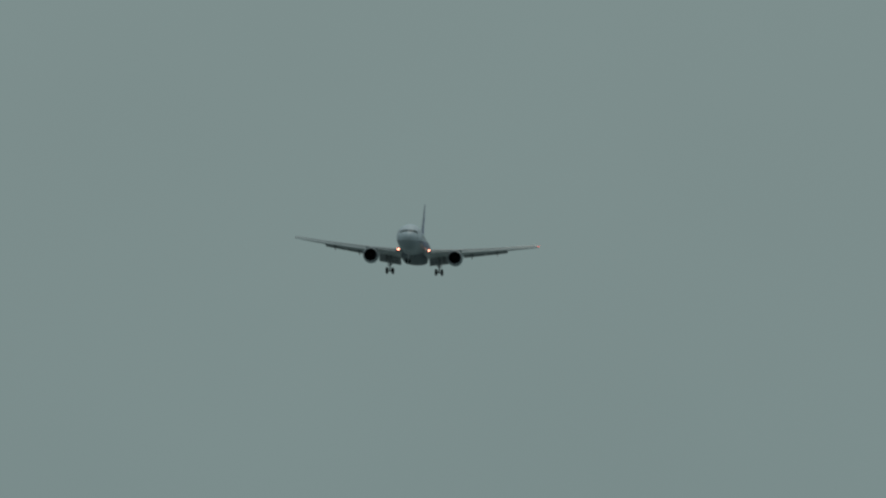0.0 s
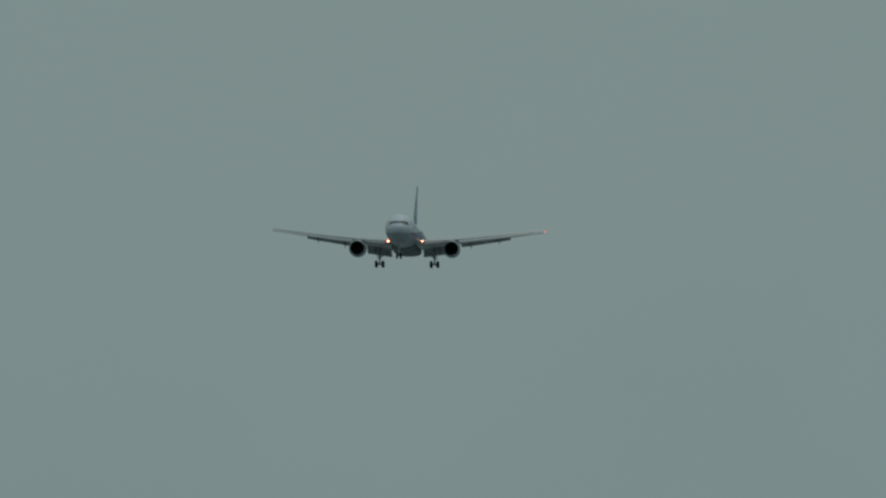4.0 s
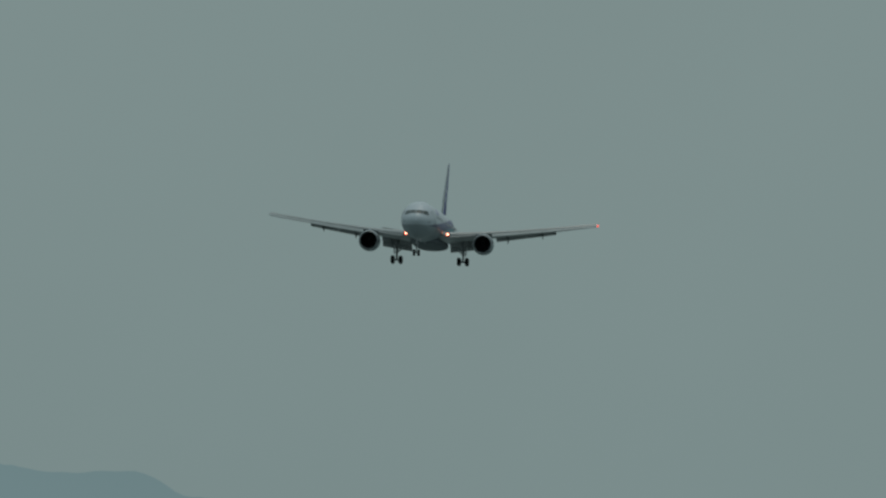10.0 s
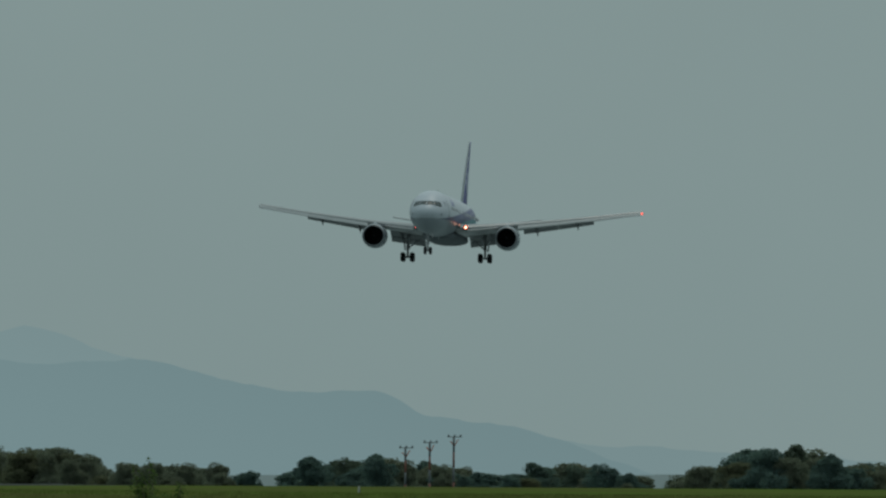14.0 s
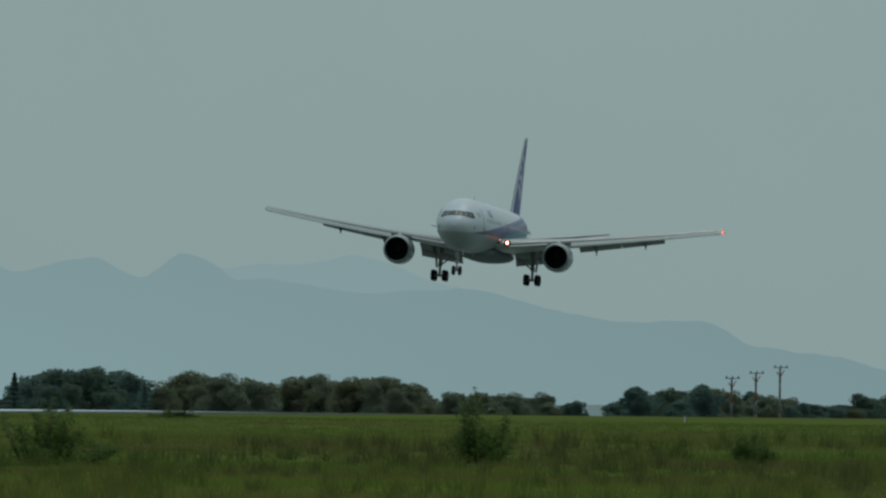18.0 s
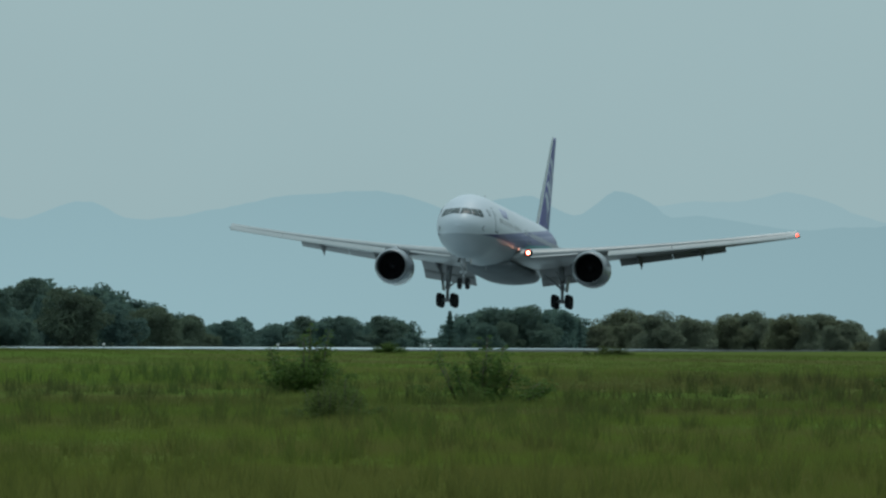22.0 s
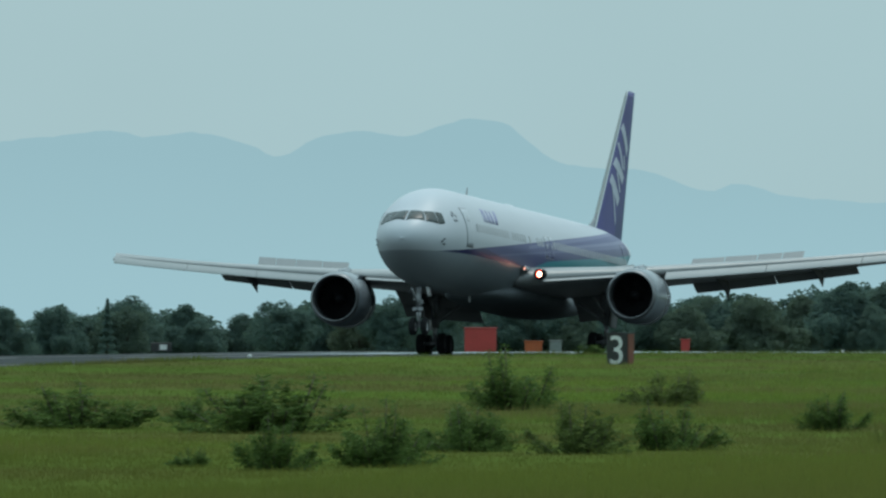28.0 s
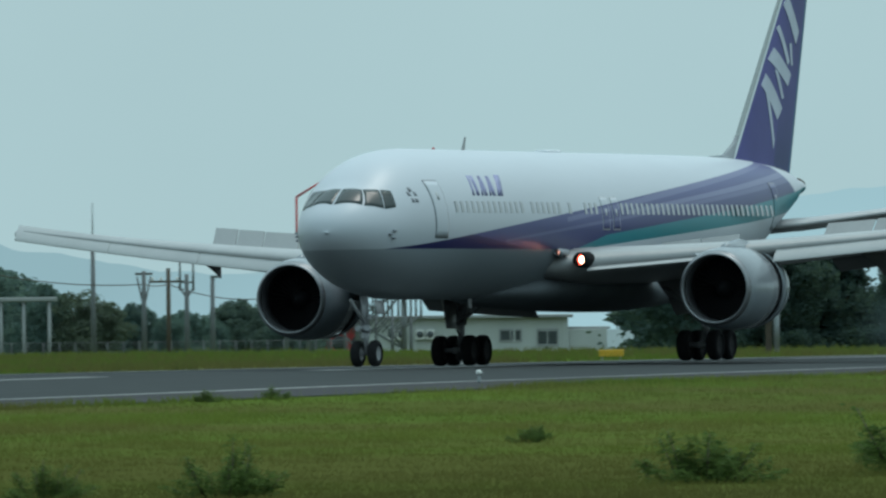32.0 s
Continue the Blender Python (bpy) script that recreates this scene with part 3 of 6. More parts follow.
def build_airliner():
    plane = thing("airliner", "white and blue twin-engine passenger jet landing with wheels and flaps down", "airplane")
    stations = [0, 0.03, 0.08, 0.15, 0.25, 0.4, 0.6, 0.8, 1.05, 1.3, 1.6, 1.95, 2.3, 2.65, 3.0, 3.5, 4.0, 4.6, 5.2, 5.9, 6.5, 7.2, 8, 10, 13, 16, 19, 22, 25, 28, 31, 34, 36, 37.3, 38.7, 40, 41.3, 42.6, 44, 45.3, 46.6, 48, 49.2, 50.3, 51.3, 52.3, 53.2]
    rings = [[body_at(s, 2 * math.pi * i / 56) for i in range(56)] for s in stations]
    part("fuselage", loft(rings), PAINT, plane, "white upper body, blue and teal band, grey belly")
    # belly fairing
    rings = []
    for s, w, b, t in [(14.5, 0.7, 2.36, 2.75), (16.5, 1.5, 2.2, 3.0), (18.5, 2.0, 2.06, 3.3), (20.5, 2.3, 1.97, 3.5), (23, 2.45, 1.9, 3.7), (27, 2.45, 1.86, 3.7), (30, 2.4, 1.86, 3.5), (32.5, 2.2, 1.95, 3.2), (35, 1.7, 2.15, 2.9), (37, 0.9, 2.45, 2.8)]:
        zc, h = (b + t) / 2, (t - b) / 2
        rings.append([(w * math.copysign(abs(math.sin(a)) ** 0.95, math.sin(a)), s - NOSE, zc + h * math.copysign(abs(math.cos(a)) ** 0.95, math.cos(a))) for a in (2 * math.pi * i / 32 for i in range(32))])
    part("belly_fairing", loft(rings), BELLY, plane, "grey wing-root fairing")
    bm = lathe([(0, 0.3), (0.25, 0.27), (0.45, 0.18)], 16, "y", None, (0, 53.1 - NOSE, 6.62))
    part("tail_cone", bm, CORE, plane, "dark exhaust of the auxiliary power unit")
    post = radians(1.6)
    for side in (1, -1):
        p1 = [(0.8, post * 1.25), (1.27, angle_at(1.27, 5.64)), (2.03, angle_at(2.03, 6.17)), (1.84, post * 0.8)]
        p2 = [(1.3, angle_at(1.3, 5.61)), (1.96, angle_at(1.96, 5.5)), (2.48, angle_at(2.48, 6.16)), (2.06, angle_at(2.06, 6.17))]
        p3 = [(2.0, angle_at(2.0, 5.49)), (2.58, angle_at(2.58, 5.55)), (2.84, angle_at(2.84, 6.11)), (2.52, angle_at(2.52, 6.15))]
        for p in (p1, p2, p3):
            part("cockpit_window", skin_patch(p, side, 0.014, 6), GLASS, plane, "dark cockpit pane")
        # doors and their seams
        for s0, s1, z0, z1 in [(5.05, 6.13, 4.5, 6.45), (22.95, 23.65, 4.83, 5.95), (24.1, 24.8, 4.83, 5.95), (44.6, 45.6, 4.9, 6.6)]:
            part("door_seam", side_box(s0 - 0.045, s1 + 0.045, z0 - 0.045, z1 + 0.045, side, 0.01, 10), PORTHOLE if 20 < s0 < 30 else OUTLINE, plane)
            door = part("cabin_door", side_box(s0, s1, z0, z1, side, 0.017, 10), PAINT, plane, "flush passenger door")
            m = 0.5 * (s0 + s1)
            part("door_window", side_box(m - 0.1, m + 0.1, z1 - 0.65, z1 - 0.4, side, 0.022, 2), PORTHOLE, door)
        # alliance badge: five small grey marks in a ring
        for i in range(5):
            a = radians(90 + 72 * i)
            s, z = 3.8 + 0.2 * math.cos(a), 5.95 + 0.21 * math.sin(a)
            part("badge_mark", side_box(s - 0.08, s + 0.08, z - 0.07, z + 0.07, side, 0.01, 2), OUTLINE, plane)
        # name on the body, as plain slanted bars and a block
        lo, hi = angle_at(10, 5.97), angle_at(10, 6.68)
        for s, lean, w in ((9.3, 0.35, 0.2), (9.75, 0.2, 0.3), (10.25, 0.55, 0.2), (10.6, 0.2, 0.3), (11.1, 0.55, 0.2), (11.45, 0.2, 0.3)):
            part("name_bar", skin_patch([(s, lo), (s + w, lo), (s + w + lean, hi), (s + lean, hi)], side, 0.01, 3), MARK_BLUE, plane, "plain purple-blue bar of the name")
        part("name_block", skin_patch([(11.95, lo), (12.5, lo), (13.2, hi - 0.02), (12.65, hi - 0.02)], side, 0.01, 3), MARK_BLUE, plane, "plain purple-blue block beside the name")
        # small sensors by the nose
        for s, z in ((2.15, 4.72), (1.95, 4.6), (2.15, 4.46)):
            part("probe", box((0.09, 0.22, 0.07), body_at(s, side * angle_at(s, z), 0.03), None, 0.015), OUTLINE, plane)
    # row of cabin windows
    shape = side_box(19.0, 19.26, 5.36, 5.76, 1, 0.012, 2)
    first = part("cabin_window", shape, PORTHOLE, plane, smooth=False)
    first.location = (0, -11.86, 0)
    mirrored = part("cabin_window", side_box(19.0, 19.26, 5.36, 5.76, -1, 0.012, 2), PORTHOLE, plane, smooth=False)
    mirrored.location = (0, -11.86, 0)
    skip = {13, 20, 22, 23, 27, 29, 30}
    for i in range(1, 62):
        if i in skip:
            continue
        for src in (first, mirrored):
            o = new("cabin_window", src.data)
            o.parent, o.location = plane, (0, -11.86 + i * 0.578, 0)
    # antennas and the beacon on the crown
    bm = loft([[(0.02, 14.8 - NOSE, 7.66), (-0.02, 14.8 - NOSE, 7.66), (-0.02, 15.1 - NOSE, 7.66), (0.02, 15.1 - NOSE, 7.66)], [(0.012, 15.15 - NOSE, 8.15), (-0.012, 15.15 - NOSE, 8.15), (-0.012, 15.28 - NOSE, 8.15), (0.012, 15.28 - NOSE, 8.15)]])
    part("blade_antenna", bm, STRUT, plane, smooth=False)
    part("beacon", lathe([(7.62, 0.07), (7.71, 0.065), (7.75, 0.02)], 10, "z", None, (0, 11.8 - NOSE, 0)), RED, plane, "small red beacon")
    part("crown_fairing", box((0.5, 1.6, 0.1), (0, 24.2 - NOSE, 7.7), None, 0.045), MARK_WHITE, plane, "low antenna hump")
    part("drain_mast", box((0.05, 0.35, 0.4), (0.3, 14.5 - NOSE, 2.22), None, 0.02), WING, plane)
    part("drain_mast", box((0.05, 0.3, 0.35), (-0.3, 34.8 - NOSE, 2.25), None, 0.02), WING, plane)

    moving = []
    for side in (1, -1):
        org = Vector((side * 2.3, 0, 3.25))

        def flip(ring, o=org, sd=side):
            return [(sd * p[0] - o.x, p[1] - o.y, p[2] - o.z) for p in ring]

        xs = [1.6, 2.5, 4, 6, 8, 10, 12.5, 15, 17.5, 20, 22, 23.1, 23.5]
        rings = []
        for x in xs:
            le, te = wing_le(x), wing_te(x)
            if x > 23.3:
                le += 0.4
            rings.append(flip(airfoil(x, le, te - le, wing_z(x) + 0.02 * (te - le), 0.14 - 0.025 * (x / 23.7), 0.05)))
        wing = part("wing", loft(rings), WING, plane, "pale grey swept wing", origin=org)
        # slats in front of and below the leading edge
        for x0, x1 in ((3.3, 6.9), (9.2, 14.0), (14.03, 18.6), (18.63, 23.45)):
            rr = []
            for x in (x0, x0 + 0.01, (x0 + x1) / 2, x1 - 0.01, x1):
                c = 0.56 + 0.024 * (wing_te(x) - wing_le(x)) if x0 > 5 else 0.42
                low, up = (0.48, -0.96) if x0 > 5 else (0.02, -0.4)
                rr.append(flip(airfoil(x, wing_le(x) - c * 0.52, c, wing_z(x) - c * low, 0.17, up)))
            part("slat", loft(rr), SLAT, wing, "extended pale slat")
        # flaps, let down behind
        for x0, x1, drop in ((2.75, 7.0, 0.45), (9.3, 13.4, 0.4), (13.45, 17.6, 0.4)):
            rr, r2 = [], []
            for x in (x0, x0 + 0.01, (x0 + x1) / 2, x1 - 0.01, x1):
                cw = wing_te(x) - wing_le(x)
                c = 1.75 if x0 < 5 else max(0.7, cw * 0.19)
                zz = wing_z(x) - 0.12 - 0.012 * cw
                rr.append(flip(airfoil(x, wing_te(x) - c * 0.3, c, zz, 0.13, drop)))
                r2.append(flip(airfoil(x, wing_te(x) + c * 0.56, c * 0.5, zz - drop * c * 0.93, 0.14, drop * 1.5)))
            part("flap", loft(rr), FLAP, wing, "lowered grey flap")
            if x0 < 5:
                part("flap", loft(r2), FLAP, wing, "lowered rear flap segment")
        # flap track fairings
        for x, size in ((5.6, 1.15), (10.9, 1.0), (15.7, 0.85)):
            te = wing_te(x)
            rr = []
            # a slim keel that deepens to a sharp drooped tail
            for u, deep, w in ((-2.4, 0.04, 0.03), (-1.6, 0.22, 0.13), (-0.7, 0.42, 0.19), (0.1, 0.66, 0.19), (0.75, 0.9, 0.12), (0.95, 0.98, 0.05)):
                top = wing_z(x) - 0.16 * size - max(0.0, u + 0.4) * 0.3 * size
                bottom = min(wing_z(x) - (0.18 + deep) * size, top - 0.03)
                ring = [(-w, top), (w, top), (w * 0.9, top * 0.55 + bottom * 0.45), (0.02, bottom), (-0.02, bottom), (-w * 0.9, top * 0.55 + bottom * 0.45)]
                rr.append([(side * (x + a * size) - org.x, te + u * size, b - org.z) for a, b in ring])
            part("flap_track_fairing", loft(rr), WING_DARK, wing, "dark canoe-shaped fairing", False)
        # spoilers, hinged on the upper skin
        for x0, x1 in ((3.6, 5.1), (5.15, 6.6), (9.4, 11.0), (11.05, 12.65), (12.7, 13.9), (13.95, 15.0)):
            def hinge(x):
                cw = wing_te(x) - wing_le(x)
                return Vector((side * x, wing_te(x) - 0.3 * cw if x > 8 else wing_te(x) - 2.6, wing_z(x) + 0.056 * cw if x > 8 else wing_z(x) + 0.52))
            h0, h1 = hinge(x0), hinge(x1)
            ch = 0.95 if x0 > 8 else 0.6
            mid = (h0 + h1) / 2
            drop = 0.055
            bm = bmesh.new()
            loft([[h0 - mid, h0 - mid + Vector((0, ch, -drop * ch)), h0 - mid + Vector((0, ch, -drop * ch - 0.03)), h0 - mid + Vector((0, 0, -0.05))],
                  [h1 - mid, h1 - mid + Vector((0, ch, -drop * ch)), h1 - mid + Vector((0, ch, -drop * ch - 0.03)), h1 - mid + Vector((0, 0, -0.05))]], True, bm)
            sp = part("spoiler", bm, WING, wing, "hinged pale grey spoiler panel", False, mid - org)
            moving.append(("spoiler", sp, mid - org, (h1 - h0).normalized() * side))
        # lamps
        for x, y, z, r, deep in ((2.44, -9.85, 3.98, 0.1, 0.4), (3.15, -9.5, 3.74, 0.2, 0.44)) if side > 0 else ((2.75, -9.72, 3.73, 0.25, 0.4),):
            at = (side * x - org.x, 0, z - org.z)
            y += deep
            # deep tubes are added to keep lamp spill off the body
            rim = lathe([(y - deep - 0.05, r * 1.05), (y - deep - 0.05, r * 1.12), (y - deep + 0.15, r * 1.4), (y + 0.5, r * 1.5), (y + 0.5, r * 0.5), (y + 0.02, r * 1.02)], 20, "y", None, at, True)
            pod = part("lamp_housing", rim, SOOT if r > 0.1 else COWL, wing, "dark lamp housing in the wing root" if r > 0.1 else "slim grey lamp housing beside the body")
            # a glowing rim is added in place of the lamp's halo
            part("lamp_glass", lathe([(y - 0.02, r * 0.7), (y + 0.01, r), (y + 0.03, r)], 18, "y", None, at), REDGLOW if r > 0.1 else SMALL_LAMP, pod, "glowing rim added for the reddish halo of the lamp")
            part("landing_light", lathe([(y - 0.06, r * 0.4), (y - 0.04, r * 0.66), (y + 0.0, r * 0.66)], 14, "y", None, at), LANDING if r > 0.1 else SMALL_LAMP, pod, "bright landing light")
        c = (wing_te(23.3) - wing_le(23.3))
        bm = lathe([(-0.25, 0.03), (-0.12, 0.12), (0.12, 0.14), (0.25, 0.05)], 10, "y", None, (side * 23.47 - org.x, wing_le(23.1) + 0.42, wing_z(23.1) + 0.02 - org.z))
        part("wingtip_light", bm, REDGLOW if side > 0 else PORTHOLE, wing, "red wingtip light" if side > 0 else "green wingtip light, unlit to the eye")
        moving.append(("wing", wing, org, side))

        # engine
        ex, ez, lip = side * 8.12, 2.55, 18.66 - NOSE
        eng = part("engine_cowl", lathe([(lip + 0.06, 1.27), (lip + 0.25, 1.37), (lip + 0.7, 1.45), (lip + 1.4, 1.5), (lip + 2.2, 1.5), (lip + 2.95, 1.47), (lip + 2.95, 1.26), (lip + 1.4, 1.22), (lip + 0.4, 1.18), (lip + 0.15, 1.19)], 40, "y", None, (ex, 0, ez), True), COWL, plane, "grey engine nacelle")
        part("intake_lip", lathe([(lip + 0.07, 1.28), (lip, 1.24), (lip, 1.21), (lip + 0.16, 1.18), (lip + 0.3, 1.18), (lip + 0.3, 1.22), (lip + 0.2, 1.35)], 40, "y", None, (ex, 0, ez), True), LIP, eng, "bare metal intake lip")
        part("intake_duct", lathe([(lip + 0.3, 1.17), (lip + 1.35, 1.16), (lip + 1.35, 1.19), (lip + 0.3, 1.19)], 36, "y", None, (ex, 0, ez), True), DUCT, eng, "dark intake lining")
        bm = bmesh.new()
        ca, cb = math.cos(0.16), math.sin(0.16)
        front = [(0.3, 1.15, 0.0), (1.13, 1.1, 0.0), (1.13 * ca, 1.3, 1.13 * cb), (0.3 * ca, 1.35, 0.3 * cb)]
        loft([front, [(a, b + 0.02, c) for a, b, c in front]], True, bm)
        blade = part("fan_blade", bm, BLADE, eng, "dark fan blade", False, (ex, lip, ez))
        for i in range(1, 34):
            o = new("fan_blade", blade.data)
            o.parent, o.location, o.rotation_euler = eng, (ex, lip, ez), (0, 2 * math.pi * i / 34, 0)
        part("spinner", lathe([(lip + 0.75, 0.021), (lip + 0.95, 0.189), (lip + 1.2, 0.347), (lip + 1.35, 0.367)], 20, "y", None, (ex, 0, ez)), BLADE, eng, "dark cone of the fan")
        part("fan_back", lathe([(lip + 1.36, 1.18), (lip + 1.5, 1.18)], 30, "y", None, (ex, 0, ez)), DUCT, eng)
        part("cascade_ring", lathe([(lip + 2.9, 1.37), (lip + 4.0, 1.32), (lip + 4.0, 1.16), (lip + 2.9, 1.16)], 36, "y", None, (ex, 0, ez), True), DUCT, eng, "dark ring under the reverser sleeve")
        sleeve = part("reverser_sleeve", lathe([(lip + 2.97, 1.47), (lip + 3.6, 1.4), (lip + 4.25, 1.26), (lip + 4.25, 1.22), (lip + 3.6, 1.34), (lip + 2.97, 1.41)], 40, "y", None, (ex, 0, ez), True), COWL, eng, "grey sliding rear cowl")
        moving.append(("sleeve", sleeve, Vector((0, 0, 0)), side))
        part("core_cowl", lathe([(lip + 3.2, 0.997), (lip + 4.4, 0.903), (lip + 5.3, 0.672), (lip + 5.3, 0.609), (lip + 4.0, 0.735), (lip + 3.2, 0.735)], 30, "y", None, (ex, 0, ez), True), CORE, eng, "dark core nozzle")
        part("exhaust_plug", lathe([(lip + 4.6, 0.441), (lip + 5.3, 0.378), (lip + 6.1, 0.042)], 20, "y", None, (ex, 0, ez)), CORE, eng, "dark exhaust cone")
        bm = loft([[(ex - 0.2, lip + 1.0, ez + 1.36), (ex + 0.2, lip + 1.0, ez + 1.36), (ex + 0.24, lip + 5.9, ez + 0.9), (ex - 0.24, lip + 5.9, ez + 0.9)],
                   [(ex - 0.12, lip + 1.5, ez + 1.6), (ex + 0.12, lip + 1.5, ez + 1.6), (ex + 0.2, lip + 6.4, ez + 1.35), (ex - 0.2, lip + 6.4, ez + 1.35)],
                   [(ex - 0.08, lip + 3.0, ez + 1.77), (ex + 0.08, lip + 3.0, ez + 1.77), (ex + 0.16, lip + 6.6, ez + 1.35), (ex - 0.16, lip + 6.6, ez + 1.35)]])
        part("pylon", bm, COWL, eng, "grey engine pylon")
        part("nacelle_strake", box((0.03, 1.3, 0.3), (ex - side * 1.05, lip + 1.9, ez + 1.18), None, 0.01, Euler((0, side * radians(-45), 0)).to_matrix().to_4x4()), COWL, eng)

        # tailplane
        rr = []
        for x, le, ch, z in ((0.4, 46.6, 5.6, 4.9), (2.0, 47.9, 4.7, 5.08), (5.5, 50.5, 3.3, 5.58), (9.0, 53.0, 2.0, 6.14), (9.3, 53.45, 1.5, 6.19)):
            rr.append([(side * p[0], p[1], p[2]) for p in airfoil(x, le - NOSE, ch, z, 0.1)])
        part("tailplane", loft(rr), STAB, plane, "grey tailplane")

        # main gear
        gx = side * 4.75
        bm = tube((gx, 0, 0.62), (gx, 0.05, 2.0), 0.13, 0.13, 12)
        tube((gx, 0.05, 1.5), (gx - side * 0.1, 0.0, 3.4), 0.2, 0.24, 12, bm)
        tube((gx, -0.85, 0.57), (gx, 0.85, 0.57), 0.13, 0.13, 10, bm)
        for yy in (-0.71, 0.71):
            tube((gx - 0.5, yy, 0.57), (gx + 0.5, yy, 0.57), 0.09, 0.09, 8, bm)
        tube((gx, -0.1, 1.6), (gx - side * 1.5, -0.2, 2.7), 0.08, 0.08, 8, bm)
        tube((gx, 0.1, 1.9), (gx - side * 0.3, -1.7, 2.9), 0.07, 0.07, 8, bm)
        tube((gx, -0.15, 1.1), (gx, -0.5, 1.35), 0.04, 0.04, 6, bm)
        gear = part("main_gear", bm, STRUT, plane, "grey main landing gear leg")
        for yy in (-0.71, 0.71):
            for dx in (-0.57, 0.57):
                prof = [(-0.2, 0.33), (-0.215, 0.46), (-0.17, 0.54), (-0.08, 0.57), (0.08, 0.57), (0.17, 0.54), (0.215, 0.46), (0.2, 0.33)]
                moving.append(("wheel", part("tyre", lathe(prof, 26, "x", None, (0, 0, 0), True), TYRE, gear, "black tyre", True, (gx + dx, yy, 0.57)), Vector((gx + dx, yy, 0.57)), 25.3))
                moving.append(("wheel", part("wheel_rim", lathe([(-0.17, 0.1), (-0.15, 0.31), (-0.19, 0.34), (0.19, 0.34), (0.15, 0.31), (0.17, 0.1)], 20, "x"), RIM, gear, "grey wheel hub", True, (gx + dx, yy, 0.57)), Vector((gx + dx, yy, 0.57)), 25.3))
        part("gear_door", box((0.06, 1.5, 1.35), (gx + side * 0.42, 0.1, 2.05), None, 0.02, Euler((0, side * radians(8), 0)).to_matrix().to_4x4()), WING, gear, "pale gear door")
        moving.append(("gear", gear, Vector((0, 0, 0)), side))

    # nose gear
    ny = -23.34
    bm = tube((0, ny, 0.47), (0, ny - 0.05, 1.5), 0.09, 0.09, 12)
    tube((0, ny - 0.05, 1.2), (0, ny - 0.1, 2.5), 0.14, 0.14, 12, bm)
    tube((-0.3, ny, 0.47), (0.3, ny, 0.47), 0.07, 0.07, 8, bm)
    tube((0, ny - 0.1, 1.5), (0, ny - 1.5, 2.35), 0.06, 0.06, 8, bm)
    tube((0, ny + 0.16, 0.9), (0, ny + 0.35, 1.25), 0.04, 0.04, 6, bm)
    tube((0, ny + 0.35, 1.25), (0, ny + 0.1, 1.6), 0.04, 0.04, 6, bm)
    box((0.5, 0.12, 0.16), (0, ny - 0.2, 1.35), bm, 0.02)
    gear = part("nose_gear", bm, STRUT, plane, "grey nose landing gear leg")
    for dx in (-0.32, 0.32):
        moving.append(("wheel", part("tyre", lathe([(-0.15, 0.26), (-0.165, 0.38), (-0.12, 0.45), (-0.05, 0.47), (0.05, 0.47), (0.12, 0.45), (0.165, 0.38), (0.15, 0.26)], 24, "x", None, (0, 0, 0), True), TYRE, gear, "black tyre", True, (dx, ny, 0.47)), Vector((dx, ny, 0.47)), 30.7))
        moving.append(("wheel", part("wheel_rim", lathe([(-0.13, 0.08), (-0.11, 0.24), (-0.14, 0.27), (0.14, 0.27), (0.11, 0.24), (0.13, 0.08)], 18, "x"), STRUT, gear, "grey wheel hub", True, (dx, ny, 0.47)), Vector((dx, ny, 0.47)), 30.7))
        part("taxi_lamp", lathe([(-0.08, 0.06), (-0.1, 0.1), (0.05, 0.1)], 12, "y", None, (dx * 0.55, ny - 0.28, 1.35)), PORTHOLE, gear)
    part("gear_door", box((0.05, 0.8, 0.5), (0.5, ny + 0.1, 2.08), None, 0.02, Euler((0, radians(-10), 0)).to_matrix().to_4x4()), WING, plane, "small pale nose gear door")
    # the far door gets dark grey paint to hold its shade
    part("gear_door", box((0.05, 0.8, 0.4), (-0.42, ny + 0.1, 2.16), None, 0.02, Euler((0, radians(24), 0)).to_matrix().to_4x4()), WING_DARK, plane, "small nose gear door with its shade put in as dark grey")
    for x, y, z, w in ((0.2, -0.16, 1.75, 0.12), (-0.2, -0.16, 1.9, 0.1), (0.0, -0.2, 1.1, 0.16)):
        part("gear_fitting", box((w, 0.14, 0.2), (x, ny + y, z), None, 0.02), STRUT, gear, "", False)
    moving.append(("gear", gear, Vector((0, 0, 0)), 0))

    # fin and rudder
    rr = []
    for z, le, te in ((6.6, 44.0, 52.05), (7.2, 44.6, 52.28), (8.2, 45.63, 52.67), (10.5, 48.0, 53.56), (13, 50.58, 54.53), (15.4, 53.06, 55.46), (15.73, 53.5, 55.58)):
        ring = airfoil(0, le - NOSE, te - le, 0, 0.085)
        rr.append([(p[2] - 0.018 * (te - le) * (1 - (2 * ((p[1] - le + NOSE) / (te - le)) - 0.9) ** 2), p[1], z) for p in ring])
    part("fin", loft(rr), FIN, plane, "blue fin with white bars and a pale leading edge")
    bm = loft([[(0.04, 42.6 - NOSE, 7.66), (-0.04, 42.6 - NOSE, 7.66), (-0.22, 46.0 - NOSE, 7.45), (0.22, 46.0 - NOSE, 7.45)], [(0.03, 44.2 - NOSE, 7.72), (-0.03, 44.2 - NOSE, 7.72), (-0.14, 46.0 - NOSE, 8.0), (0.14, 46.0 - NOSE, 8.0)], [(0.02, 45.4 - NOSE, 8.2), (-0.02, 45.4 - NOSE, 8.2), (-0.08, 46.0 - NOSE, 8.5), (0.08, 46.0 - NOSE, 8.5)]])
    part("fin_fillet", bm, COWL, plane, "grey fillet before the fin")

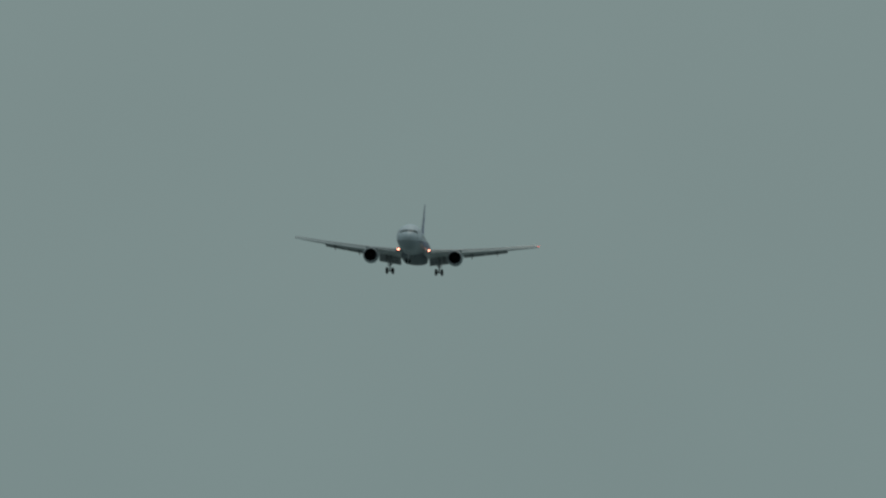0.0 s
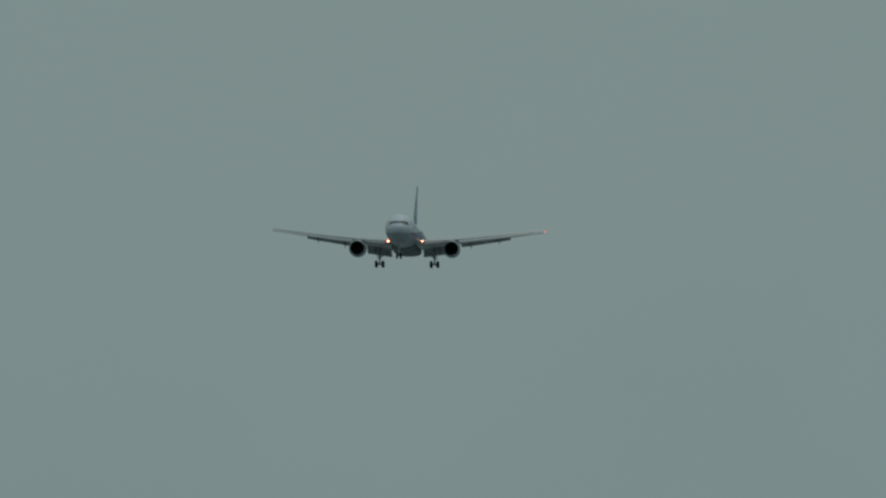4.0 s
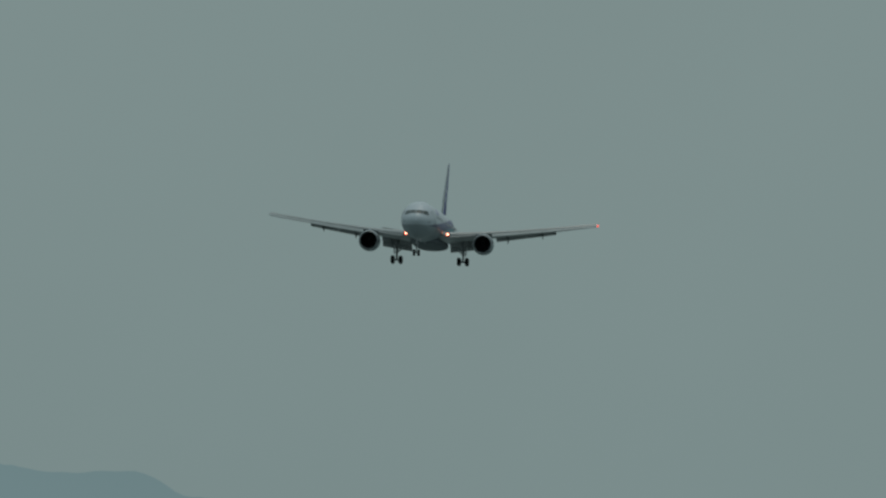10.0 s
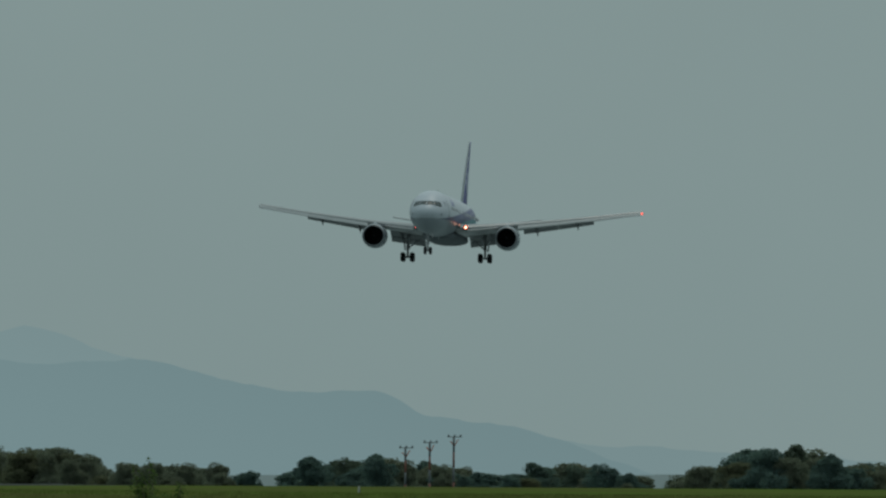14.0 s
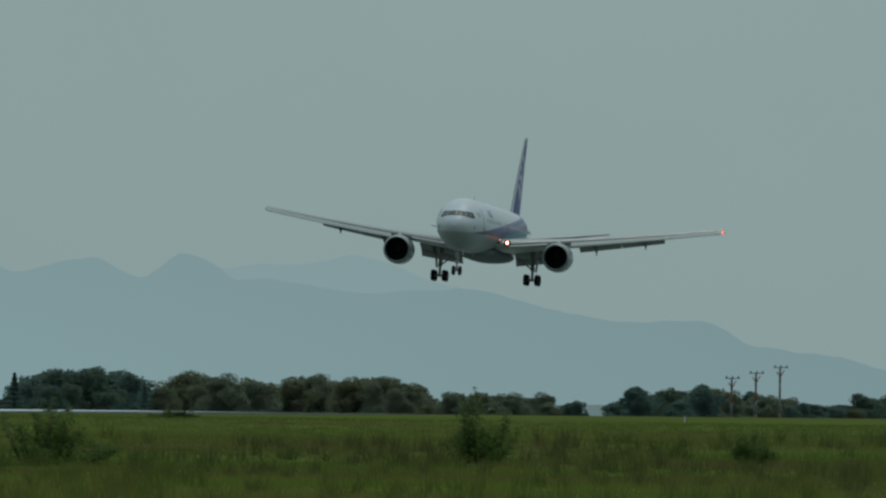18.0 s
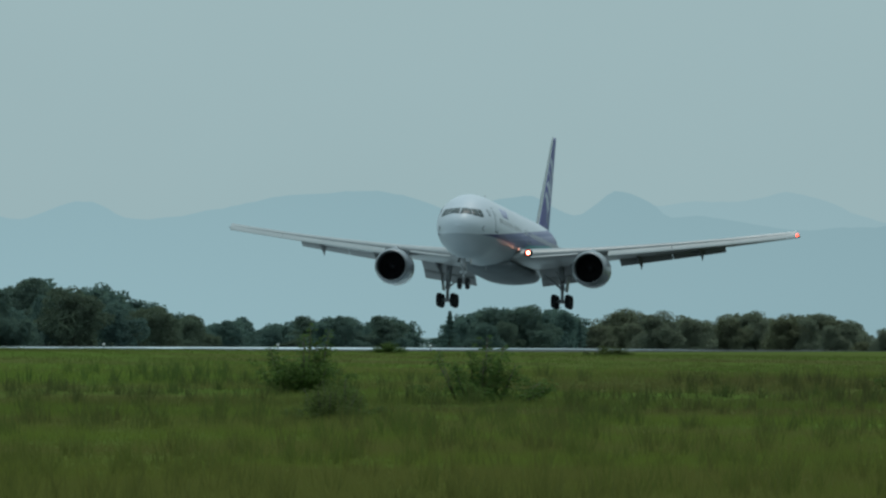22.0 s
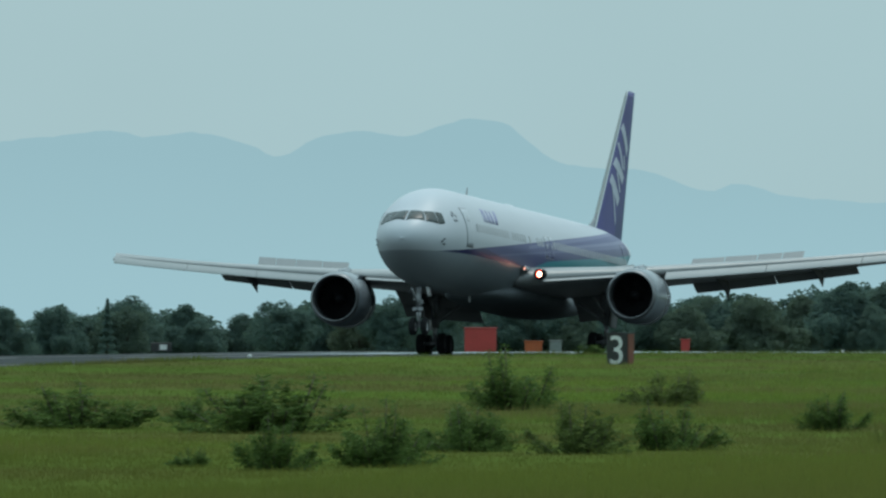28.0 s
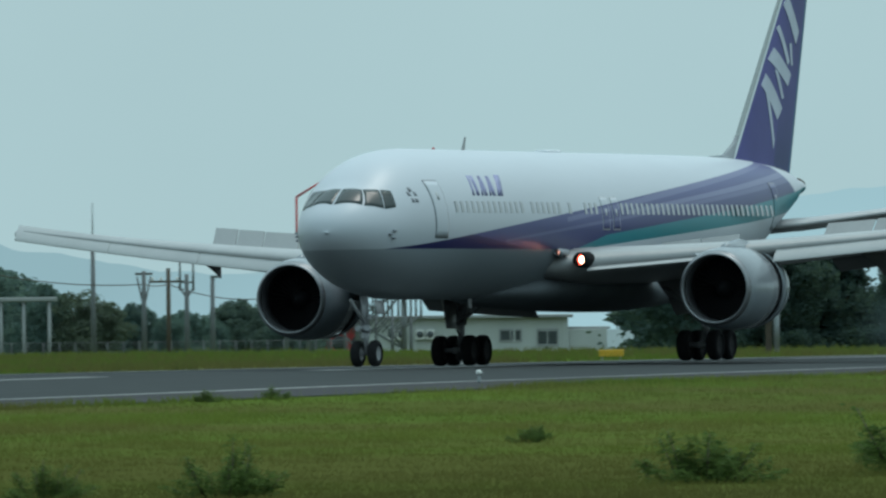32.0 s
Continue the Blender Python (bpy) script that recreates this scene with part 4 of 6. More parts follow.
    def fin_half(y, z):
        le, te = 44.6 + (z - 7.2) * 1.033 - NOSE, 52.28 + (z - 7.2) * 0.388 - NOSE
        u = min(0.98, max(0.02, (y - le) / (te - le)))
        return 5 * 0.085 * (te - le) * (0.2969 * math.sqrt(u) - 0.126 * u - 0.3516 * u * u + 0.2843 * u**3 - 0.1036 * u**4)

    # pale slanted bars, broad and narrow in turn: start and end of each bar's two edges, as (y, z)
    bars = (((23.0, 13.5), (23.55, 13.85), (24.9, 12.5), (24.4, 12.0)), ((20.95, 11.4), (21.65, 11.85), (23.7, 10.85), (23.2, 10.4)), ((20.05, 10.4), (20.6, 10.85), (22.4, 9.55), (21.7, 9.1)),
            ((22.1, 12.6), (22.4, 12.72), (23.5, 11.35), (23.2, 11.2)), ((21.55, 11.0), (21.9, 10.98), (22.65, 9.95), (22.35, 9.9)), ((20.4, 10.1), (20.66, 10.15), (21.3, 8.3), (21.08, 8.0)), ((23.5, 12.0), (23.8, 12.05), (23.95, 11.2), (23.7, 11.2)))
    for side in (1, -1):
        for p0, p1, p2, p3 in bars:
            bm, grid = bmesh.new(), []
            for j in range(6):
                v, row = j / 5, []
                ends = [tuple(a + (b - a) * v for a, b in zip(p, q)) for p, q in ((p0, p3), (p1, p2))]
                for off, pair in ((0.02, ends), (-0.05, ends[::-1])):
                    for y, z in pair:
                        row.append(bm.verts.new((side * (fin_half(y / TRIM, z) + off), y / TRIM, z)))
                grid.append(row)
            for a, b in zip(grid, grid[1:]):
                for i in range(4):
                    bm.faces.new((a[i], a[(i + 1) % 4], b[(i + 1) % 4], b[i]))
            bm.faces.new(grid[0])
            bm.faces.new(grid[-1])
            part("fin_bar", bm, FIN_MARK, plane, "plain white slanted bar on the fin", False)
    return plane, moving


airliner, moving_parts = build_airliner()

# trim the length of the whole to the true wheelbase
done = set()
for ob in airliner.children_recursive:
    ob.location.y *= TRIM
    if ob.data.name not in done:
        done.add(ob.data.name)
        ob.data.transform(Matrix.Diagonal((1, TRIM, 1, 1)))
for row in moving_parts:
    row[2].y *= TRIM



# ---- trees ----
def spot(az, d, dz=0.0):
    """The place on the ground at a bearing and distance from the viewer."""
    x, y = -d * math.sin(radians(az)), d * math.cos(radians(az))
    return Vector((x, y, ground_z(x, y) + dz))


def leaf_mesh(name, centres, size, material, rng, flat=0.25, count=1):
    """Many small bent leaf clumps in one mesh."""
    c = np.repeat(np.array(centres), count, 0)
    n = len(c)
    # leaves lie more or less along the rounded mass that they make up
    mid = c.mean(0)
    nv = (c - mid) / (c.std(0) + 1e-6)
    nv /= np.linalg.norm(nv, axis=1)[:, None] + 1e-6
    k = nv + rng.normal(size=(n, 3)) * 1.3
    k /= np.linalg.norm(k, axis=1)[:, None]
    a = np.cross(k, rng.normal(size=(n, 3)))
    a /= np.linalg.norm(a, axis=1)[:, None]
    b = np.cross(k, a)
    s = size * rng.uniform(0.6, 1.4, (n, 1))
    p = np.stack([c - a * s, c - b * s * 0.6 + k * s * flat, c + a * s, c + b * s * 0.6 + k * s * flat], 1).reshape(-1, 3)
    idx = np.arange(n)[:, None] * 4
    faces = np.concatenate([idx + [0, 1, 2], idx + [0, 2, 3]], 0)
    me = bpy.data.meshes.new(name)
    me.from_pydata(p.tolist(), [], faces.tolist())
    me.materials.append(material)
    return me


def tree_kind(seed, round_top, leaf, low_n=1800, lobe=1.0):
    """A broad-leaved tree one unit high: trunk with limbs, and a ragged crown made of many clumps."""
    rng = np.random.RandomState(seed)
    root = new("tree")
    bm = tube((0, 0, -0.05), (0.01, 0.0, 0.3), 0.035, 0.025, 8)
    lobes = []
    for i in range(11):
        a, r = rng.uniform(0, 6.28), rng.uniform(0.05, 0.36)
        z = rng.uniform(0.16, 0.86) if round_top else rng.uniform(0.14, 0.8)
        r *= 1.0 if z < 0.6 else 0.72
        lobes.append((np.array((r * math.cos(a), r * math.sin(a), z)), rng.uniform(0.12, 0.2) * lobe))
        tube((0.01, 0, 0.14 + 0.12 * rng.rand()), tuple(lobes[-1][0]), 0.016, 0.004, 5, bm)
    lobes.append((np.array((0.0, 0.0, 0.84)), 0.15))
    lobes.append((np.array((0.05, 0.02, 0.5)), 0.26))
    part("trunk", bm, BARK, root)
    # small sprays that stand out of the mass
    for i in range(96):
        c, r = lobes[rng.randint(11)]
        v = rng.normal(size=3)
        v[2] = abs(v[2]) * 0.8
        lobes.append((c + v / np.linalg.norm(v) * r * 1.04, rng.uniform(0.03, 0.07)))
    pts = []
    for c, r in lobes:
        n = int(1500 * (r / 0.2) ** 2)
        v = rng.normal(size=(n, 3))
        v /= np.linalg.norm(v, axis=1)[:, None]
        v *= (0.98 - 0.3 * rng.rand(n, 1) ** 2 + 0.05 * rng.normal(size=(n, 1)))
        v *= 1 + 0.22 * np.sin(5 * v[:, :1] + seed) * np.cos(4 * v[:, 1:2])
        q = c + v * r * np.array((1.15, 1.15, 0.9))
        pts.append(q[q[:, 2] < 1.05])
    low = rng.normal(size=(low_n, 3)) * (0.26, 0.26, 0.09) + (0, 0, 0.1)
    pts.append(low)
    crown = new("crown", leaf_mesh("crown", np.concatenate(pts), 0.0145, leaf, rng))
    crown.parent = root
    return root


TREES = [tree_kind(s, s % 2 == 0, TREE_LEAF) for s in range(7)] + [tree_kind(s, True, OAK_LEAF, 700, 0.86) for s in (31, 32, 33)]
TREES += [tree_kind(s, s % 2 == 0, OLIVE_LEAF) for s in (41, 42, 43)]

GROVE_A = [
    (-149, 2023, 5.4), (-155, 2047, 4.9), (-154, 1981, 4.6), (-162, 2015, 2.4), (-171, 2076, 0.8), (-176, 2076, 0.5),
    (-170, 1953, 1.4), (-176, 1965, 2.6), (-178, 1940, 2.4), (-188, 2002, 0.5), (-187, 1936, 0.0), (-198, 2003, 0.0),
    (-206, 2033, 0.0), (-204, 1974, 0.2), (-215, 2037, 0.0), (-219, 2023, 0.0), (-213, 1932, 0.0), (-227, 2017, 0.0),
    (-226, 1969, 0.0), (-234, 1993, 0.6), (-236, 1971, 1.4), (-248, 2036, 0.5), (-248, 1995, 0.7),
]
GROVE_B = [
    (-247, 1950, 0.0), (-259, 2010, 0.0), (-269, 2047, 0.0), (-263, 1972, 0.0), (-266, 1958, 0.0), (-274, 1983, 0.0),
    (-291, 2069, 1.1), (-297, 2075, 1.9), (-294, 2026, 1.9), (-304, 2062, 2.3), (-307, 2052, 1.8), (-300, 1975, 1.1),
    (-293, 1900, 2.2), (-307, 1956, 2.5), (-304, 1913, 0.4), (-300, 1855, 1.9), (-296, 1806, 2.7), (-301, 1804, 2.5),
    (-302, 1786, 2.1),
]
GROVE_C = [
    (-298, 1707, 1.1), (-302, 1703, 1.3), (-312, 1731, 1.0), (-305, 1669, 0.5), (-298, 1605, 1.0), (-298, 1579, 1.6),
    (-302, 1577, 2.5), (-296, 1522, 3.0), (-296, 1498, 4.5), (-303, 1512, 5.0),
]
GROVE_D = [
    (-293, 1439, 3.8), (-303, 1462, 4.0), (-300, 1426, 3.8), (-308, 1442, 5.1), (-309, 1425, 4.6), (-308, 1398, 5.3),
    (-308, 1376, 4.9), (-300, 1322, 4.7), (-307, 1332, 3.5), (-299, 1278, 3.7),
]
GROVE_E = [
    (-305, 1282, 3.7), (-299, 1238, 3.6), (-302, 1230, 3.4), (-292, 1174, 3.6), (-297, 1173, 3.5), (-314, 1222, 2.9),
    (-297, 1136, 3.4), (-308, 1160, 3.1), (-307, 1138, 3.0),
]
GROVE_F = [
    (-302, 1089, 2.9), (-305, 1082, 3.4), (-293, 1021, 3.0), (-293, 1005, 3.0), (-296, 999, 3.1), (-295, 979, 2.5),
    (-293, 960, 3.9), (-294, 946, 4.1),
]
GROVE_G = [
    (-304, 963, 5.9), (-296, 921, 4.4), (-314, 962, 2.7), (-307, 928, 4.0), (-304, 904, 3.8), (-308, 901, 4.6),
    (-297, 856, 6.5),
]
GROVE_H = [
    (-313, 888, 5.8), (-311, 868, 5.8), (-308, 847, 5.5), (-303, 818, 7.0), (-311, 828, 3.8),
]
GROVE_I = [
    (-335, 815, 2.2), (-325, 781, 3.3), (-325, 768, 3.9), (-339, 790, 4.9), (-341, 782, 4.7), (-336, 835, 2.6), (-339, 834, 2.4),
]

used = [False] * len(TREES)
tree_rng = random.Random(4)
BEHIND = {}


def plant_tree(x, y, top, wide=1.0, behind=False):
    i = tree_rng.randrange(7)
    az = math.degrees(math.atan2(-x, y))
    if 18.9 < az < 20.5:  # the old oaks beside the shed
        i = 7 + i % 3
        wide *= 0.88 if az > 20.1 else 1.0
    if 7.45 < az < 9.05 or (az < 6.9 and tree_rng.random() < 0.5):  # a lighter, brownish kind far down the field
        i = 10 + i % 3
    if 9.65 < az < 9.78 or 7.21 < az < 7.33 or 6.34 < az < 6.38 or 5.64 < az < 5.72:  # gaps in the wood
        return
    if 20.4 < az < 21.87:  # open ground before the long shed
        return
    if az > 21.9:  # lower woods behind the poles, open between the second and third
        if 22.49 < az < 22.56:
            return
        top = min(top, float(np.interp(az, [22.1, 22.3, 22.45, 22.56, 22.62, 22.72, 22.9, 23.0, 23.2], [2.8, 2.0, 1.5, 1.5, 2.8, 3.7, 3.0, 3.9, 4.6])))
        wide *= 0.92
    if 15.2 < az < 18.8:  # the middle of the wood is lower
        top -= 0.45
    if 19.56 < az < 19.7:  # a dip beside the oaks
        top = min(top, 2.0)
        wide *= 0.7
    if 9.55 < az <= 9.65 or 7.1 < az < 7.45 or 6.2 < az < 6.45 or 5.55 < az < 5.85:  # lower at their edges
        top -= 1.3
    z = ground_z(x, y) - 0.25
    h = max(2.2, (top - z) * 1.06)
    w = max(h * 1.05, 4.6) * tree_rng.uniform(0.85, 1.2) * wide
    m = pose(x, y, z, 0, 0, tree_rng.uniform(0, 360)) @ Matrix.Diagonal((w, w, h, 1))
    if behind:
        BEHIND.setdefault(0 if i < 7 else 1 if i < 10 else 2, []).append((i, m))
        return
    if used[i]:
        ob = copy_thing(TREES[i], m)
        ob.matrix_basis = m
    else:
        used[i], ob = True, TREES[i]
        ob.matrix_basis = m
    tagged(ob, "olive-brown leafy tree far down the field" if i > 9 else "old oak with a dark open crown beside the shed" if i > 6 else "dark green leafy tree in the wood beyond the runway" if y < 1700 else "small dull green tree beyond the runway end", "tree", "trees of the wood")


for grove in (GROVE_A, GROVE_B, GROVE_C, GROVE_D, GROVE_E, GROVE_F, GROVE_G, GROVE_H, GROVE_I):
    for x, y, top in grove:
        uneven = 2.1 if y > 1150 else 1.2
        closed = 1.08 if y > 1150 else 1.0
        plant_tree(x, y, top + (0.25 if y > 1690 else 0.0), closed)
        plant_tree(x * 1.03 + tree_rng.uniform(-2, 2), y * 1.03 - 12, top - tree_rng.uniform(0.5, uneven), closed)
        plant_tree(x + tree_rng.choice((-1, 1)) * tree_rng.uniform(2, 4.5), y + tree_rng.uniform(-5, 12), top - tree_rng.uniform(0.2, uneven), closed)
        for _ in range(6 if y > 1150 else 3):
            plant_tree(x * 1.06 + tree_rng.uniform(-4, 4), y * 1.06 + tree_rng.uniform(-6, 6), top - tree_rng.uniform(-0.2 if y > 1150 else 0.3, uneven), 1.25 if y > 1150 else 1.6, behind=True)


def wood_behind(kind, rows, leaf, label):
    """The back of the wood: thinned crowns in one mesh."""
    rng = np.random.RandomState(60 + kind)
    pts, faces, base = [], [], 0
    for i, m in rows:
        crown = next(c for c in TREES[i].children if c.name.startswith("crown"))
        co = np.empty(len(crown.data.vertices) * 3)
        crown.data.vertices.foreach_get("co", co)
        leaves = co.reshape(-1, 4, 3)
        leaves = leaves[rng.rand(len(leaves)) < 0.22]
        mid = leaves.mean(1, keepdims=True)
        leaves = mid + (leaves - mid) * 1.9
        mm = np.array(m)
        pts.append(leaves.reshape(-1, 3) @ mm[:3, :3].T + mm[:3, 3])
        idx = base + np.arange(len(leaves))[:, None] * 4
        faces.append(np.concatenate([idx + [0, 1, 2], idx + [0, 2, 3]], 0))
        base += len(leaves) * 4
    me = bpy.data.meshes.new("wood")
    me.from_pydata(np.concatenate(pts).tolist(), [], np.concatenate(faces).tolist())
    me.materials.append(leaf)
    return tagged(new("wood", me), label, "trees", kind="stuff")


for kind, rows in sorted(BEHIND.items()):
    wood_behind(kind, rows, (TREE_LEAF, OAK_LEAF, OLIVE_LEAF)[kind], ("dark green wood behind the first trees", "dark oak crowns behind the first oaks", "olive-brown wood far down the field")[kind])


def conifer():
    """A slim pointed conifer one unit high."""
    rng = np.random.RandomState(77)
    root = new("conifer")
    part("trunk", tube((0, 0, -0.05), (0, 0, 0.9), 0.03, 0.008, 8), BARK, root)
    u = rng.rand(2600) ** 0.7
    a, r = rng.uniform(0, 6.283, 2600), (1.02 - u) * 0.2 * (0.7 + 0.3 * np.sin(u * 60)) * rng.uniform(0.75, 1.1, 2600)
    pts = np.stack([r * np.cos(a), r * np.sin(a), 0.06 + 0.96 * u], 1)
    crown = new("crown", leaf_mesh("conifer_crown", pts, 0.02, TREE_LEAF, rng))
    crown.parent = root
    return root


first_conifer = conifer()
for i, (az, d, el, wide) in enumerate(((9.636, 1440, 0.0, 1.6), (9.105, 1490, -0.033, 1.4), (15.81, 900, 0.045, 0.9))):
    at = spot(az, d)
    h = H0 + d * math.tan(radians(el)) - at.z
    m = Matrix.Translation(at) @ Matrix.Diagonal((h * wide, h * wide, h, 1))
    ob = copy_thing(first_conifer, m) if i else first_conifer
    ob.matrix_basis = m
    tagged(ob, "slim dark conifer rising from the edge of the wood", "tree", "trees of the wood")


# ---- shrubs in the meadow ----
def shrub_kind(seed, tall, n_leaf):
    """A shrub of many thin stems with small leaves, one unit wide and about one high."""
    rng = np.random.RandomState(seed)
    root = new("shrub")
    bm, pts = bmesh.new(), []
    for i in range(34):
        a, spread = rng.uniform(0, 6.28), rng.uniform(0.05, 0.5)
        h = (1 - 0.9 * spread**1.5 / 0.5**1.5 * rng.uniform(0.5, 1.0)) * rng.uniform(0.55, 1.0)
        if i % 4 == 0:
            h *= 1.4 if tall else 1.2
        tip = np.array((spread * math.cos(a), spread * math.sin(a), h))
        foot = np.array((tip[0] * 0.55, tip[1] * 0.55, 0.0))
        if i % 2 == 0:
            tube(tuple(foot), tuple(tip), 0.008, 0.003, 4, bm)
        u = rng.uniform(0.08, 1.03, (n_leaf, 1))
        q = foot + (tip - foot) * u + rng.normal(size=(n_leaf, 3)) * (0.05, 0.05, 0.04) * (1.25 - 0.75 * u)
        pts.append(q)
    p = np.concatenate(pts)
    p[:, 2] = np.abs(p[:, 2])
    tagged(part("branchwork", bm, BARK, root), kind="stuff")
    leaves = new("foliage", leaf_mesh("foliage", p, 0.02, SHRUB_LEAF, rng))
    leaves.parent = root
    return root


SHRUBS = [shrub_kind(21, True, 130), shrub_kind(22, False, 150), shrub_kind(23, True, 100), shrub_kind(24, False, 130)]
shrub_used = [False] * 4
# x, y, width, height, kind
SHRUB_ROWS = [
    (-70, 418, 3.3, 1.5, 2), (-58.8, 433, 2.3, 1.55, 0), (-51, 439, 1.5, 0.95, 3), (-79.6, 441, 3.1, 1.45, 0), (-65.4, 366, 1.8, 0.85, 2),
    (-128, 735, 1.8, 0.5, 1), (-131.9, 757, 1.7, 0.5, 3), (-119, 752, 2.5, 0.45, 1), (-66.9, 376, 2.1, 0.8, 2), (-80, 351, 1.7, 0.8, 1),
    (-68.7, 322.8, 2.5, 1.4, 1), (-99.5, 455, 3.8, 0.85, 3), (-78.3, 359.6, 1.9, 0.9, 1), (-99, 392.5, 2.7, 1.25, 0), (-97, 404, 2.5, 0.9, 3),
]
SHRUB_ROWS_NEAR = [
    (-75.2, 304, 2.0, 1.0, 1), (-74.8, 311, 2.2, 0.95, 3), (-78.7, 308, 1.9, 0.9, 1), (-75.3, 288.3, 1.6, 0.8, 3), (-99, 347, 3.8, 0.95, 3),
    (-100.2, 362.4, 1.2, 0.55, 1), (-91.9, 339.8, 3.9, 1.2, 1), (-75.7, 279.9, 1.65, 0.95, 3), (-74.5, 284.4, 2.0, 1.0, 0), (-79.4, 310, 1.8, 0.8, 1),
    (-152, 617.5, 1.7, 0.4, 1), (-78.4, 283.4, 0.9, 0.35, 3), (-97, 281.8, 0.95, 0.6, 2), (-99.3, 295.8, 1.1, 0.55, 0), (-81.2, 240.7, 1.0, 0.65, 0),
]
SHRUB_ROWS_LAST = [
    (-82.8, 258, 1.35, 1.0, 0), (-96.4, 321.9, 0.8, 0.3, 3), (-91.4, 247.6, 2.3, 0.8, 1), (-90, 256.7, 3.0, 1.35, 2), (-98.3, 292.5, 1.5, 0.65, 0),
    (-83.5, 247, 1.0, 0.55, 0), (-114.2, 298, 0.85, 0.3, 3), (-95.2, 233.3, 1.8, 0.75, 0), (-99, 233.9, 1.6, 0.55, 2), (-148, 361.3, 0.8, 0.32, 1),
    (-148.1, 366.6, 0.8, 0.35, 3), (-94.9, 267.7, 1.2, 0.5, 2), (-149.1, 429.2, 0.9, 0.3, 1), (-149.5, 455.5, 0.8, 0.25, 3), (-115, 300.8, 0.6, 0.3, 1),
]
shrub_rng = random.Random(9)
for x, y, w, h, kd in SHRUB_ROWS + SHRUB_ROWS_NEAR + SHRUB_ROWS_LAST:
    m = pose(x, y, ground_z(x, y) - 0.06, 0, 0, shrub_rng.uniform(0, 360)) @ Matrix.Diagonal((w * 1.36, w * 1.36, h * 1.22, 1))
    if shrub_used[kd]:
        ob = copy_thing(SHRUBS[kd], m)
    else:
        shrub_used[kd], ob = True, SHRUBS[kd]
    ob.matrix_basis = m
    tagged(ob, "low bushy green shrub in the airfield meadow" if h < 1.2 else "tall dark green shrub with upright twigs in the meadow", "shrub", "shrubs in the meadow")


# ---- grass ----
def grass_material(name, a, b, brown):
    k = Nodes(name)
    geo = k.add("ShaderNodeNewGeometry").outputs["Random Per Island"]
    big = k.noise(0.05, 4, stretch=(0.7, 1.0, 1))
    mid = k.noise(0.018, 4, stretch=(0.7, 1.0, 1))
    f = k.math("ADD", k.math("MULTIPLY", geo, 0.12), k.math("MULTIPLY", mid, 0.88))
    col = k.mix(k.ramp(f, 0.3, 0.7), a, b)
    col = k.mix(k.math("MULTIPLY", k.ramp(big, 0.42, 0.6), 0.85), col, brown)
    # the meadow is shorter and yellower towards the viewer
    x, y, z = k.split()
    col = k.mix(k.ramp(y, 420, 270), col, k.mix(0.62, col, (0.146, 0.148, 0.032)))
    col = k.mix(k.math("MULTIPLY", k.math("MULTIPLY", k.math("MULTIPLY", k.ramp(y, 345, 400), k.ramp(y, 560, 500)), k.ramp(x, -96, -78)), k.ramp(k.noise(0.03, 3), 0.25, 0.5)), col, k.mix(0.42, col, (0.062, 0.052, 0.022)))
    col = k.mix(k.math("MULTIPLY", k.ramp(y, 300, 235), k.ramp(x, -72, -84)), col, k.mix(0.6, col, (0.078, 0.074, 0.024)))
    return both_sides(k, col, col)


def blades(name, label, n, where, h0, h1, width, material, seed, per=5, spread=0.12):
    """Tufts of single blades, joined."""
    rng = np.random.RandomState(seed)
    pts = []
    while len(pts) < n:
        q = where(rng)
        if q:
            pts.append(q)
    base = np.array([(x, y, ground_z(x, y) - 0.03) for x, y in pts])
    tall = np.array([0.5 + 0.9 * (0.5 + 0.5 * noise.noise((x * 0.09, y * 0.05, 3.1))) for x, y in pts])
    base, tall = np.repeat(base, per, 0), np.repeat(tall, per)
    m = len(base)
    base[:, :2] += rng.normal(size=(m, 2)) * spread
    h = rng.uniform(h0, h1, m) * tall
    lean = rng.normal(size=(m, 2)) * 0.28
    a = rng.uniform(-0.9, 0.9, m)
    w = width * rng.uniform(0.6, 1.5, m)
    dx, dy = np.cos(a) * w, np.sin(a) * w
    p = np.empty((m, 3, 3))
    p[:, 0] = base - np.stack([dx, dy, 0 * dx], 1)
    p[:, 1] = base + np.stack([dx, dy, 0 * dx], 1)
    p[:, 2] = base + np.stack([lean[:, 0] * h, lean[:, 1] * h, h], 1)
    me = bpy.data.meshes.new(name)
    me.from_pydata(p.reshape(-1, 3).tolist(), [], np.arange(3 * m).reshape(-1, 3).tolist())
    me.materials.append(material)
    return tagged(new(name, me), label, "grass", kind="stuff")


def near_field(rng):
    az, d = radians(rng.uniform(4.0, 24.0)), 236 * (820 / 236) ** rng.rand()
    x, y = -d * math.sin(az), d * math.cos(az)
    return (x, y) if x > mid_x(y) + HALF + 0.4 else None


def far_verge(rng):
    az, d = radians(rng.uniform(13.5, 24.0)), rng.uniform(540, 900)
    x, y = -d * math.sin(az), d * math.cos(az)
    return (x, y) if x < mid_x(y) - HALF - 0.5 and y < 700 else None


def edge_strip(rng):
    y = rng.uniform(330, 760)
    x = mid_x(y) + HALF - 0.3 + abs(rng.normal()) * 1.1
    return (x, y) if noise.noise((0.3, y * 0.045, 1.7)) + 0.6 * noise.noise((5.3, y * 0.2, 0.7)) > rng.uniform(-0.2, 0.3) else None


def patch(x, y):
    """Where the meadow is left long: wide drifts with smaller clumps in them."""
    return noise.noise((x * 0.07, y * 0.022, 9.0)) + 0.6 * noise.noise((x * 0.3, y * 0.08, 2.0))


